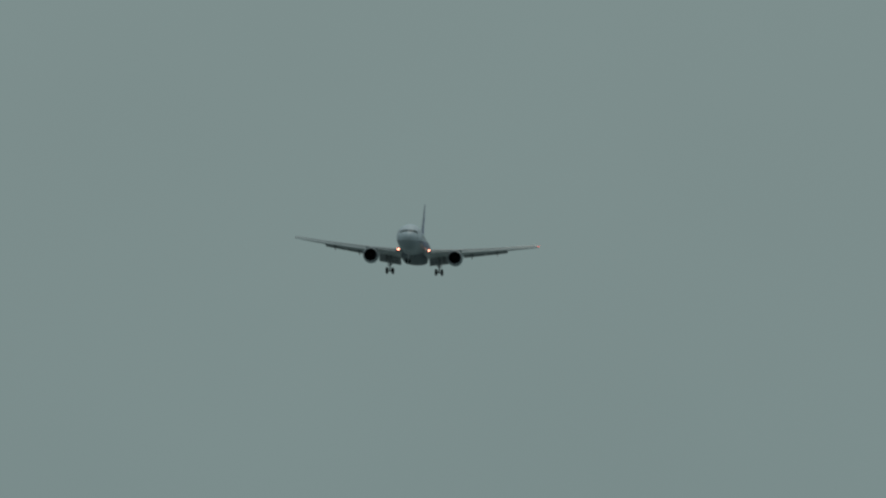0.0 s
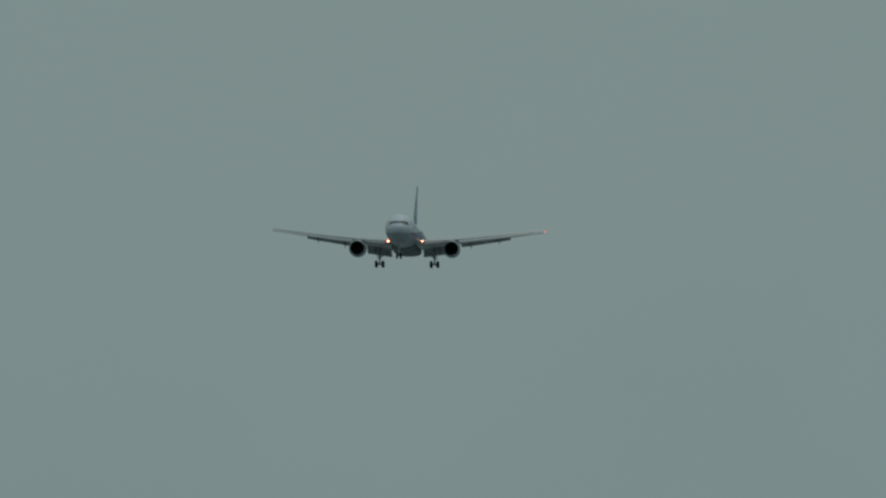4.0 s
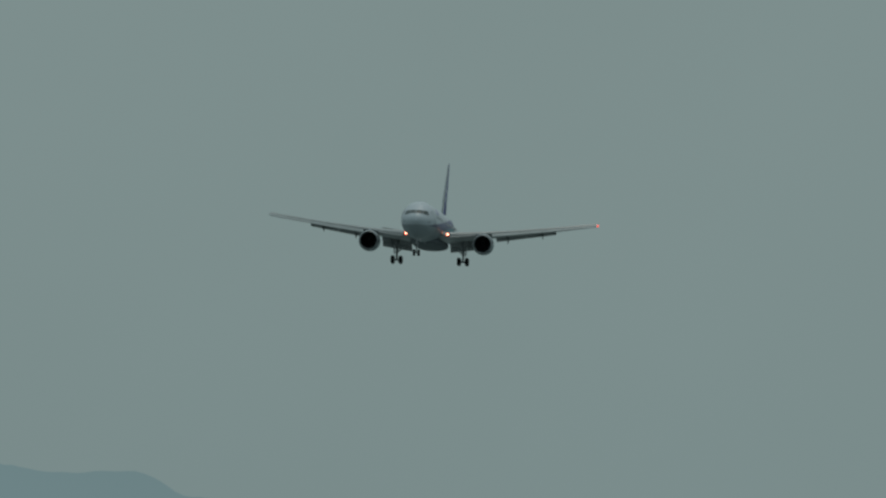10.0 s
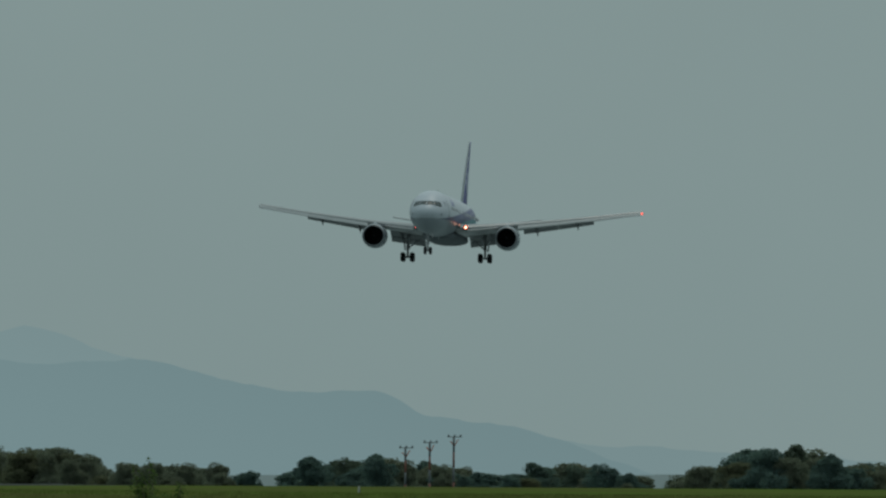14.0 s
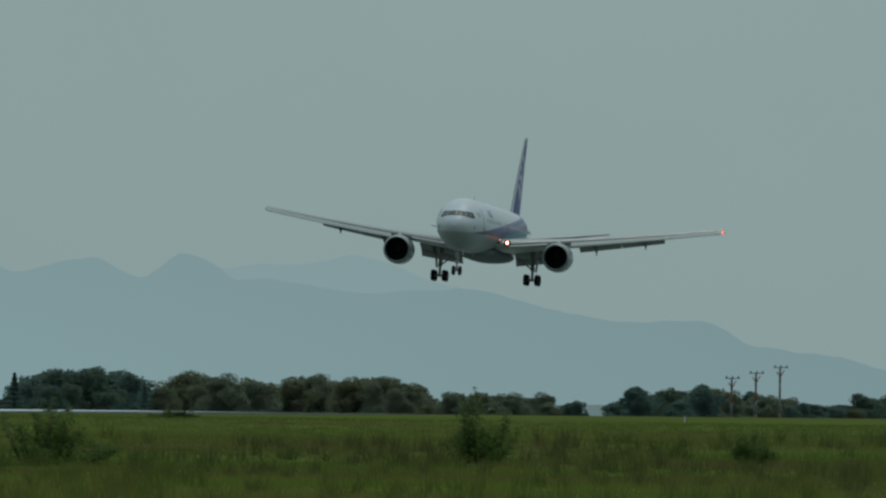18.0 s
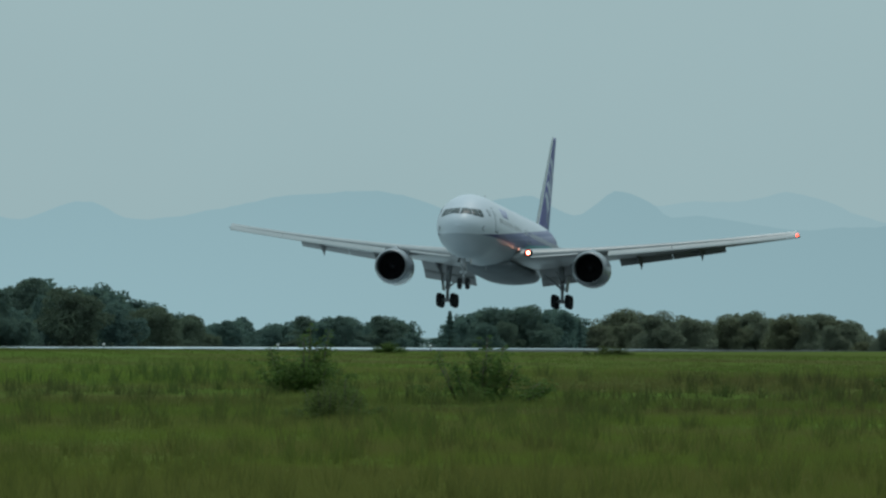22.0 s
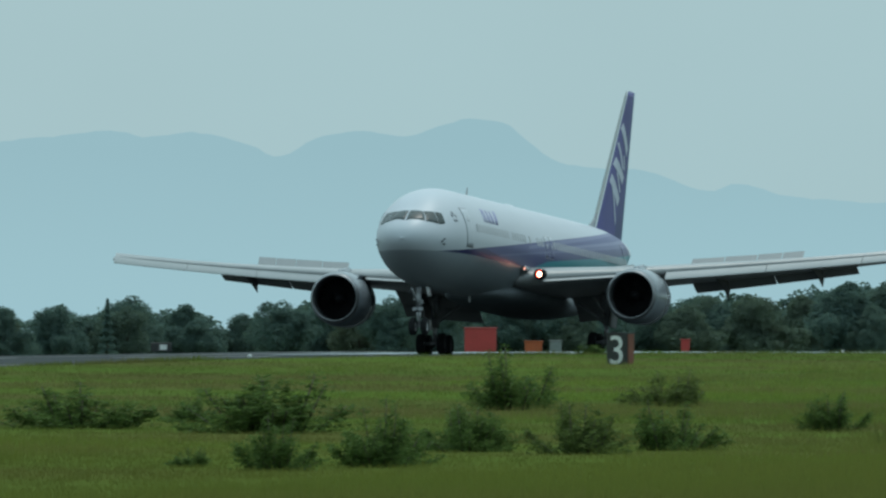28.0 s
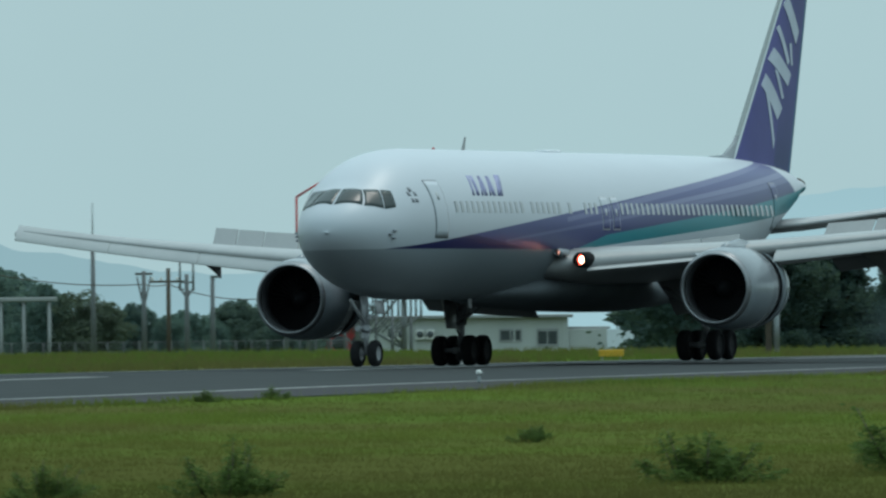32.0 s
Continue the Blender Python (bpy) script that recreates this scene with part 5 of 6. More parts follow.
def long_grass(rng):
    q = near_field(rng)
    if q and math.hypot(*q) < 560 and patch(*q) > float(np.interp(-q[0] / q[1], [0.21, 0.27], [-0.25, 0.25])) + rng.normal() * 0.15:
        return q


def weedy(rng):
    q = near_field(rng)
    if q and math.hypot(*q) < 520 and patch(q[0] + 40, q[1]) > float(np.interp(-q[0] / q[1], [0.2, 0.25], [-0.1, 1.3])) + rng.normal() * 0.1:
        return q


GRASS = grass_material("meadow_grass", (0.094, 0.139, 0.028), (0.122, 0.165, 0.032), (0.128, 0.116, 0.043))
TALL = grass_material("long_grass", (0.135, 0.195, 0.036), (0.195, 0.245, 0.046), (0.185, 0.16, 0.062))
WEED = grass_material("dark_weeds", (0.07, 0.112, 0.03), (0.095, 0.14, 0.036), (0.1, 0.1, 0.04))
blades("grass", "rough green and brownish meadow grass", 80000, near_field, 0.04, 0.13, 0.008, GRASS, 1, 9, 0.22)
blades("grass", "long feathery meadow grass in yellow-green drifts", 34000, long_grass, 0.1, 0.34, 0.007, TALL, 6, 9, 0.2)
blades("grass", "bright green verge grass behind the runway", 9000, far_verge, 0.16, 0.42, 0.03, GRASS, 2)
blades("grass", "ragged tufts along the edge of the runway", 4200, edge_strip, 0.06, 0.26, 0.014, GRASS, 5, 7, 0.2)
blades("weeds", "dark upright weeds standing in the meadow", 900, weedy, 0.3, 0.85, 0.016, WEED, 3, 18, 0.13)


# ---- airfield furniture ----
def top_z(el, d):
    return H0 + d * math.tan(radians(el))


def text_part(body, size, parent, at, rz, material, label):
    """A numeral of Blender's own font, as a thin solid."""
    cu = bpy.data.curves.new("numeral", "FONT")
    cu.body, cu.size, cu.align_x, cu.align_y, cu.extrude = body, size, "CENTER", "CENTER", 0.01
    ob = new("numeral", cu)
    dg = bpy.context.evaluated_depsgraph_get()
    me = bpy.data.meshes.new_from_object(ob.evaluated_get(dg))
    bpy.data.objects.remove(ob)
    me.materials.clear()
    me.materials.append(material)
    o = new("numeral", me)
    o.parent, o.location, o.rotation_euler = parent, at, (radians(90), 0, rz)
    o["label"] = label
    return o


def distance_sign(az, d, size, text, name_label):
    """A box sign turned away a little, so that its orange end shows."""
    root = thing("distance_sign", name_label, "sign", spot(az, d, -0.26), "distance signs", rz=radians(az - 33))
    w, dp, h = size * 0.86, size * 0.42, size * 1.22
    part("board", box((w, 0.06, h), (0, -dp / 2, h / 2 + 0.06), None, 0.02), BLACK, root, "black front with a white numeral", False)
    part("back", box((w, 0.06, h), (0, dp / 2, h / 2 + 0.06), None, 0.02), BLACK, root, "black back", False)
    for x in (-w / 2, w / 2):
        part("side_panel", box((0.05, dp - 0.07, h - 0.02), (x, 0, h / 2 + 0.06), None, 0.01), RUST, root, "dark orange-brown end panel", False)
    part("roof", box((w + 0.06, dp + 0.08, 0.05), (0, 0, h + 0.08), None, 0.01), BLACK, root, "", False)
    for x in (-0.3, 0.3):
        part("leg", box((0.08, 0.3, 0.2), (x * size, 0, 0.02), None, 0.01), STEEL, root, "", False)
    text_part(text, size * 1.45, root, (0, -dp / 2 - 0.045, h / 2 + 0.04), 0, WHITE, "white numeral 3")
    return root


distance_sign(13.715, 560, 1.14, "3", "black runway distance sign with white numeral 3")
at = spot(15.59, 800)
low_sign = thing("runway_sign", "low wide black sign with a pale mark across the runway", "sign", at, rz=radians(15.6))
part("box", box((1.2, 0.3, 0.52), (0, 0, 0.42), None, 0.03), BLACK, low_sign, "", False)
part("plain_mark", box((0.42, 0.02, 0.3), (0.12, -0.165, 0.42), None, 0.006), WHITE, low_sign, "white mark that cannot be read", False)
for x in (-0.4, 0.4):
    part("leg", box((0.07, 0.1, 0.3), (x, 0, 0.08), None, 0.01), STEEL, low_sign, "", False)

# runway edge lights
for i in range(-1, 10):
    y = 403.3 + 59.2 * i + 0.33 * i * i
    root = thing("runway_light", "small white runway edge light on a short stem", "light", (mid_x(y) + 24, y, run_z(24, y)), "runway edge lights")
    part("stem", lathe([(0, 0.08), (0.05, 0.05), (0.26, 0.045)], 10, "z"), STEEL, root)
    part("lens", lathe([(0.26, 0.08), (0.3, 0.095), (0.36, 0.09), (0.4, 0.04)], 12, "z"), WHITE, root, "pale lens")

# red boxes beyond the runway
for az, d, w, h, mat, lab in ((14.287, 905, 2.05, 1.75, RED, "red metal equipment cabin beyond the runway"), (14.07, 930, 1.15, 0.85, ORANGE, "small orange equipment box beyond the runway"), (13.98, 930, 0.8, 0.9, STEEL, "grey equipment cabinet beyond the runway"),
                              (13.45, 960, 0.6, 0.95, RED, "small red cabinet beyond the runway"), (11.634, 940, 0.2, 0.48, WHITE, "small white marker box beyond the runway")):
    at = spot(az, d)
    at.z = -0.45
    root = thing("equipment_cabin", lab, "cabin", at, "cabins beyond the runway", rz=radians(az))
    part("body", box((w, 1.2, h), (0, 0, h / 2), None, 0.03), mat, root, "", False)
    part("roof", box((w + 0.12, 1.32, 0.07), (0, 0, h + 0.035), None, 0.015), mat, root, "", False)
    part("door", box((min(0.8, w * 0.6), 0.04, h * 0.8), (w * 0.1, -0.615, h * 0.45), None, 0.008), mat, root, "", False)
    part("base", box((w + 0.1, 1.3, 0.9), (0, 0, -0.45), None, 0.02), CONCRETE, root, "", False)

# windsock
at = spot(12.456, 985)
at.z = -0.9
sock = thing("windsock", "limp orange and white windsock on a red pole", "windsock", at, rz=radians(12))
part("pole", tube((0, 0, 0), (0, 0, 4.0), 0.14, 0.1, 10), RED, sock, "red pole")
part("base", box((0.9, 0.9, 1.0), (0, 0, 0.2), None, 0.03), RED, sock, "", False)
for i in range(4):
    z0, z1 = 4.0 - i * 0.48, 4.0 - (i + 1) * 0.48
    r0, r1 = 0.34 - 0.05 * i, 0.34 - 0.05 * (i + 1)
    x0, x1 = 0.3 + 0.06 * i, 0.3 + 0.06 * (i + 1)
    ring = lambda x, z, r: [(x + r * math.cos(k * 0.6283), r * math.sin(k * 0.6283), z + 0.1 * math.cos(k * 0.6283)) for k in range(10)]
    part("sock_band", loft([ring(x0, z0, r0), ring(x1, z1, r1)]), WHITE if i % 2 == 0 else ORANGE, sock, "white cloth band" if i % 2 == 0 else "orange cloth band")
bar = part("lamp_bar", tube((-0.6, 0, 5.2), (0.7, 0, 5.1), 0.03, 0.03, 6), STEEL, sock, "thin bar with lamps")
tube_top = tube((0, 0, 4.0), (0, 0, 5.15), 0.04, 0.03, 6)
part("mast", tube_top, STEEL, sock)
for x in (-0.6, 0.0, 0.7):
    part("lamp", lathe([(5.1, 0.06), (5.2, 0.07), (5.26, 0.03)], 8, "z", None, (x, 0, 0)), RED, bar)

# striped mast with antennas
d = 840
at = spot(16.918, d)
base = at.z - 0.1
mast = thing("antenna_mast", "red and white banded mast with rod antennas on top", "mast", (at.x, at.y, base), rz=radians(17))
zt = top_z(0.076, d) - base
n = 5
for i in range(n):
    z0, z1 = zt * i / n, zt * (i + 1) / n
    band = new("mast_section")
    band.parent = mast
    band["label"] = "red lattice section" if i % 2 == 0 else "white lattice section"
    paint = RED if i % 2 == 0 else WHITE
    half = 0.31
    corners = [(-half, -half), (half, -half), (half, half), (-half, half)]
    for (x0, y0), (x1, y1) in zip(corners, corners[1:] + corners[:1]):
        part("leg", tube((x0, y0, z0), (x0, y0, z1), 0.07, 0.07, 6), paint, band)
        part("brace", tube((x0, y0, z0), (x1, y1, (z0 + z1) / 2), 0.03, 0.03, 5), paint, band)
        part("brace", tube((x0, y0, z1), (x1, y1, (z0 + z1) / 2), 0.03, 0.03, 5), paint, band)
        part("rung", tube((x0, y0, z0 + 0.02), (x1, y1, z0 + 0.02), 0.035, 0.035, 5), paint, band)
ladder = bmesh.new()
for x in (-0.02, 0.2):
    tube((x, -0.36, 0.0), (x, -0.36, zt), 0.02, 0.02, 5, ladder)
for i in range(int(zt / 0.3)):
    tube((-0.02, -0.36, 0.2 + 0.3 * i), (0.2, -0.36, 0.2 + 0.3 * i), 0.014, 0.014, 5, ladder)
part("ladder", ladder, STEEL, mast, "grey ladder up the mast")
part("platform", box((1.3, 1.1, 0.1), (0, 0, zt + 0.05), None, 0.02), WHITE, mast, "", False)
for z in (0.45, 0.85):
    for y in (-0.6, 0.6):
        part("rail", tube((-0.62, y, zt + z), (0.62, y, zt + z), 0.035, 0.035, 6), WHITE, mast)
    for x in (-0.62, 0.62):
        part("rail", tube((x, -0.6, zt + z), (x, 0.6, zt + z), 0.035, 0.035, 6), WHITE, mast)
for x in (-0.62, -0.2, 0.2, 0.62):
    for y in (-0.6, 0.6):
        part("rail_post", tube((x, y, zt), (x, y, zt + 0.9), 0.03, 0.03, 6), WHITE, mast)
for x, h in ((-0.12, 1.9), (0.12, 1.85), (0.62, 1.25)):
    part("antenna_rod", tube((x, 0, zt), (x, 0, zt + h), 0.055, 0.04, 6), STEEL, mast)
part("lamp", lathe([(zt + 1.2, 0.1), (zt + 1.35, 0.13), (zt + 1.42, 0.04)], 8, "z", None, (0.62, 0, 0)), RED, mast)

# approach light masts off the runway end
for az, el in ((6.709, 0.012), (6.61, 0.034), (6.512, 0.058)):
    d = 1640
    at = spot(az, d)
    h = top_z(el, d) - at.z
    root = thing("approach_light_mast", "red and white approach light mast with a crossbar", "mast", at, "approach light masts", rz=radians(az))
    for i in range(4):
        part("mast_band", lathe([(h * i / 4 - (0.2 if i == 0 else 0), 0.13), (h * (i + 1) / 4, 0.12)], 10, "z"), RUST if i % 2 == 0 else POLE, root)
    part("crossbar", box((1.7, 0.14, 0.12), (0.1, 0, h), None, 0.02), STEEL, root, "dark crossbar with lamps", False)
    for x in (-0.6, 0.1, 0.8):
        part("lamp", lathe([(h + 0.05, 0.1), (h + 0.25, 0.13)], 8, "z", None, (x, 0, 0)), STEEL, root)
    part("bracket", tube((0, 0, h - 1.2), (0.5, 0, h - 0.3), 0.07, 0.07, 6), ORANGE, root)
    part("bracket", tube((0, 0, h - 1.0), (-0.4, 0, h - 0.5), 0.07, 0.07, 6), ORANGE, root)
at = spot(6.898, 820)
post = thing("marker_post", "small white marker post with a dark back", "post", at, rz=radians(7))
part("board", box((0.11, 0.08, 0.4), (0, 0, 0.18), None, 0.01), CONCRETE, post, "", False)
part("stay", box((0.06, 0.2, 0.24), (0.06, 0.12, 0.1), None, 0.01), BLACK, post, "", False)

# things at the far side near the end of the roll
at = spot(20.625, 612)
y_board = thing("marker_board", "low yellow marker board by the runway", "marker", at, rz=radians(20))
part("board", box((1.1, 0.12, 0.3), (0, 0, 0.28), None, 0.02), YELLOW, y_board, "", False)
for x in (-0.4, 0.4):
    part("leg", box((0.06, 0.08, 0.2), (x, 0, 0.06), None, 0.01), STEEL, y_board, "", False)
at = spot(19.949, 645)
tp = thing("signal_post", "pale post carrying a small railed platform with dark equipment", "post", at, rz=radians(20))
part("post", tube((0, 0, 0), (0, 0, 2.35), 0.13, 0.13, 10), STEEL, tp, "pale grey post")
part("platform", box((1.25, 0.7, 0.08), (-0.3, 0, 2.36), None, 0.02), STEEL, tp, "steel platform", False)
for x in (-0.9, -0.5, -0.1, 0.3):
    for y in (-0.32, 0.32):
        part("rail_post", tube((x, y, 2.38), (x, y, 2.88), 0.025, 0.025, 6), STEEL, tp)
for z in (2.64, 2.88):
    rails = bmesh.new()
    for a, b in (((-0.92, -0.32), (0.32, -0.32)), ((-0.92, 0.32), (0.32, 0.32)), ((-0.92, -0.32), (-0.92, 0.32)), ((0.32, -0.32), (0.32, 0.32))):
        tube((*a, z), (*b, z), 0.025, 0.025, 6, rails)
    part("rail", rails, STEEL, tp, "pale handrail")
for x, h in ((-0.65, 0.3), (-0.28, 0.22), (0.1, 0.34)):
    part("equipment_box", box((0.3, 0.4, h), (x, 0, 2.4 + h / 2), None, 0.03), BARK, tp, "dark equipment box", False)
part("cable_trunk", box((0.3, 0.12, 2.2), (-0.36, 0.1, 1.15), None, 0.02), BARK, tp, "dark trunking beside the post", False)
part("foot", box((0.5, 0.5, 0.12), (0, 0, 0.05), None, 0.02), CONCRETE, tp, "", False)
at = spot(21.284, 585)
cb = thing("concrete_block", "low weathered concrete block on the verge", "block", at, rz=radians(24))
bm = loft([[(-0.55, -0.4, -0.05), (0.55, -0.4, -0.05), (0.55, 0.4, -0.05), (-0.55, 0.4, -0.05)], [(-0.5, -0.36, 0.4), (0.5, -0.36, 0.4), (0.5, 0.36, 0.4), (-0.5, 0.36, 0.4)], [(-0.22, -0.3, 0.66), (0.48, -0.32, 0.6), (0.48, 0.32, 0.6), (-0.22, 0.3, 0.66)]])
part("body", bm, CONCRETE, cb, "", False)
part("pipe", tube((0.3, 0, 0.55), (0.3, 0, 0.85), 0.05, 0.05, 8), STEEL, cb)


def hangar():
    """Long low shed with a flat eave, annex, doors and air units."""
    d = 1150
    az0, az1 = 21.64, 20.8
    w = radians(az0 - az1) * d
    mid = spot((az0 + az1) / 2, d)
    base = -1.6
    root = thing("hangar", "long low pale metal shed with grey eaves", "building", (mid.x, mid.y, base), rz=radians(21.2))
    h = top_z(-0.04, d) - base - 0.28
    part("wall", box((w, 9, h), (0, 4.5, h / 2), None, 0.03), WALL, root, "pale grey-green cladding", False)
    part("roof", box((w + 0.8, 10, 0.28), (0, 4.4, h + 0.14), None, 0.04), ROOF, root, "grey flat roof edge", False)
    part("annex", box((3.2, 6, h * 0.66), (w / 2 + 1.6, 3.6, h * 0.33), None, 0.03), WALL, root, "lower annex", False)
    part("annex_roof", box((3.5, 6.4, 0.2), (w / 2 + 1.7, 4.5, h * 0.66 + 0.1), None, 0.03), ROOF, root, "", False)
    for x in np.linspace(-w / 2 + 0.4, w / 2 - 0.4, 5):
        part("pilaster", box((0.18, 0.1, h - 0.1), (x, -0.04, h / 2), None, 0.02), WALL, root, "", False)
    for x, ww, hh, z in ((w * 0.22, 1.9, 1.1, h * 0.5), (w * 0.4, 1.8, 1.5, h * 0.42)):
        win = part("window", box((ww, 0.08, hh), (x, -0.03, z), None, 0.02), ROOF, root, "dark framed window", False)
        part("pane", box((ww * 0.4, 0.05, hh * 0.7), (x - ww * 0.23, -0.06, z), None, 0.01), DARKPANE, win, "", False)
        part("pane", box((ww * 0.4, 0.05, hh * 0.7), (x + ww * 0.23, -0.06, z), None, 0.01), DARKPANE, win, "", False)
    for x in (-w * 0.36, -w * 0.31, -w * 0.22, -w * 0.17):
        unit = part("air_unit", box((0.7, 0.4, 0.8), (x, -0.25, 1.55), None, 0.03), WHITE, root, "air conditioning unit", False)
        part("fan_grille", lathe([(-0.47, 0.28), (-0.44, 0.3)], 14, "y", None, (x, 0, 1.55)), DARKPANE, unit)
    return root


hangar()


def radar_tower():
    d = 1080
    at = spot(21.66, d)
    base = -1.6
    root = thing("radar_tower", "red airport radar on a steel trestle with tall lamp arms", "radar", (at.x, at.y, base), rz=radians(21.6))
    k = d / 24833.0
    zp = top_z(0.076, d) - base
    w = 229 * k
    part("platform", box((w, w * 0.8, 0.35), (0, 0, zp), None, 0.04), RED, root, "red platform edge", False)
    legs = [(-w * 0.42, -2.6), (0.0, -2.6), (w * 0.36, -2.6), (-w * 0.42, 2.6), (0, 2.6), (w * 0.36, 2.6)]
    for x, y in legs:
        part("leg", tube((x, y, 0), (x, y, zp), 0.2, 0.2, 8), STEEL, root, "grey steel leg")
    for (x0, y0), (x1, y1) in zip(legs[:3], legs[1:3] + legs[:1]):
        part("brace", tube((x0, y0, zp - 0.2), (x1, y1, 0.6), 0.1, 0.1, 6), STEEL, root)
        part("brace", tube((x0, y0, 0.6), (x1, y1, zp - 0.2), 0.1, 0.1, 6), STEEL, root)
    for z in (0.75, 1.5):
        part("railing", tube((-w / 2, -w * 0.4, zp + z), (w / 2, -w * 0.4, zp + z), 0.05, 0.05, 6), RED, root, "thin red rail")
    for i in range(13):
        x = -w / 2 + w * i / 12
        part("rail_post", tube((x, -w * 0.4, zp), (x, -w * 0.4, zp + 1.5), 0.045, 0.045, 6), RED, root)
    zpost = (0.45 - 0.076) / 57.2958 * d
    for x, lean in ((-0.46, 1.0), (-0.2, 0.45), (0.18, -0.45), (0.45, -1.0)):
        px = x * w
        part("lamp_arm", tube((px, 0, zp), (px, 0, zp + zpost), 0.11, 0.09, 8), RED, root, "tall red post")
        part("lamp_arm", tube((px, 0, zp + zpost), (px + lean * 43 * k, 0, zp + zpost + 26 * k), 0.1, 0.07, 8), RED, root, "bent top arm with a lamp")
        part("foot_brace", tube((px, 0, zp + 1.8), (px + 0.8, 0, zp), 0.06, 0.06, 6), RED, root)
    ped = [(0.15, 0.95), (0.9, 0.85), (1.7, 0.62), (2.0, 0.9), (2.3, 0.5), (2.9, 0.45)]
    part("pedestal", lathe([(zp + a, r) for a, r in ped], 18, "z"), RED, root, "red drum pedestal")
    # the turning head: its own space stands on the pedestal
    head = part("antenna_head", lathe([(0, 0.5), (0.4, 0.55), (1.0, 0.45), (2.0, 0.4), (3.0, 0.42), (3.6, 0.3)], 16, "z"), RED, root, "turning red hub", True, (0, 0, zp + 2.9))
    # curved reflector and flat array
    bm = bmesh.new()
    rings = []
    for i in range(9):
        u = -2.0 + 4.0 * i / 8
        rings.append([(u, -0.6 - 0.12 * u * u * 0.6 + 0.35 * v * v, 0.9 + v) for v in (-1.3, -0.65, 0, 0.65, 1.3)] + [(u, -0.48 - 0.12 * u * u * 0.6 + 0.35 * v * v, 0.9 + v) for v in (1.3, 0.65, 0, -0.65, -1.3)])
    loft(rings, True, bm)
    part("reflector", bm, RED, head, "curved red reflector")
    part("array", box((3.75, 0.35, 1.4), (0, 0.1, 4.3), None, 0.05), RED, head, "flat red array", False)
    part("feed_horn", tube((0, -0.6, 0.1), (0, -2.6, 0.2), 0.12, 0.25, 8), RED, head)
    # shed between the legs
    part("shed_wall", box((4.3, 3.0, 2.6), (-1.4, 0, 1.3), None, 0.03), RED, root, "red shed between the legs", False)
    for x in (-2.9, -1.4, 0.1):
        part("shed_opening", lathe([(-1.55, 0.55), (-1.52, 0.58)], 18, "y", None, (x, 0, 1.1)), DARKPANE, root, "dark round opening")
    return root, head, zp + 2.9


_, radar_head, radar_z = radar_tower()


def antenna_field():
    """A ring of slim rods on raking struts."""
    d = 1010
    mid = spot(21.72, d)
    root = thing("antenna_array", "dense array of thin grey antenna rods on struts", "antenna", (mid.x, mid.y, -1.4), rz=radians(21.7))
    rng = random.Random(6)
    for i in range(30):
        x = -5.6 + 11.2 * i / 29 + rng.uniform(-0.12, 0.12)
        y = rng.uniform(-3, 3)
        h = 4.6 + rng.uniform(0, 1.3)
        rod = part("rod", tube((x, y, 2.9), (x, y, h + 0.5), 0.085, 0.05, 6), POLE, root)
        part("strut", tube((x * 0.7, y, 1.8), (x, y, 3.0), 0.06, 0.06, 5), POLE, rod)
        if i % 3 == 0:
            part("post", tube((x, y, -0.2), (x, y, 3.0), 0.12, 0.1, 6), POLE, root)
    part("ring_beam", tube((-5.7, 0, 2.9), (5.7, 0, 2.9), 0.07, 0.07, 6), STEEL, root)
    return root


antenna_field()

# poles beyond the fence
for az, d, top, kind in ((22.53, 765, 0.154, "arms"), (22.43, 785, 0.165, "bar"), (22.355, 765, 0.14, "twin"), (22.25, 765, 0.128, "lamp"), (22.737, 770, 0.434, "thin"), (21.95, 780, 0.1, "lamp"), (21.86, 785, 0.08, "lamp")):
    at = spot(az, d)
    at.z -= 0.2
    h = top_z(top, d) - at.z
    lab = {"arms": "grey pole with short raised arms", "bar": "dark utility pole with a crossbar", "twin": "grey pole carrying two tall rod antennas", "lamp": "slim grey lamp pole", "thin": "tall thin tapering grey mast"}[kind]
    root = thing("utility_pole", lab, "pole", at, "poles beyond the fence", rz=radians(az))
    if kind == "thin":
        part("pole", tube((0, 0, 0), (0, 0, h * 0.72), 0.17, 0.11, 10), POLE, root)
        part("pole_tip", tube((0, 0, h * 0.7), (0, 0, h), 0.05, 0.02, 8), POLE, root)
        continue
    part("pole", tube((0, 0, 0), (0, 0, h), 0.15, 0.11, 10), POLE if kind != "bar" else BARK, root)
    if kind == "arms":
        for x in (-0.38, 0.38):
            part("arm", tube((0, 0, h - 2.0), (x, 0, h - 0.3), 0.06, 0.05, 6), POLE, root)
        part("crossbar", box((0.95, 0.12, 0.14), (0, 0, h - 0.15), None, 0.02), POLE, root, "", False)
    elif kind == "bar":
        part("crossbar", box((2.0, 0.12, 0.12), (-0.1, 0, h - 0.75), None, 0.02), BARK, root, "", False)
        for x in (-0.9, -0.4, 0.5):
            part("insulator", lathe([(h - 0.7, 0.05), (h - 0.5, 0.06)], 8, "z", None, (x, 0, 0)), WHITE, root)
    elif kind == "twin":
        for x in (-0.36, 0.36):
            part("antenna_rod", tube((x, 0, h - 0.9), (x, 0, h + 0.95), 0.07, 0.05, 8), POLE, root)
            part("arm", tube((0, 0, h - 1.3), (x, 0, h - 0.75), 0.06, 0.06, 6), POLE, root)
            part("arm", tube((0, 0, h - 0.5), (x, 0, h - 0.4), 0.05, 0.05, 6), POLE, root)
    else:
        part("lamp_head", box((0.5, 0.25, 0.14), (0.15, 0, h), None, 0.03), POLE, root, "", False)


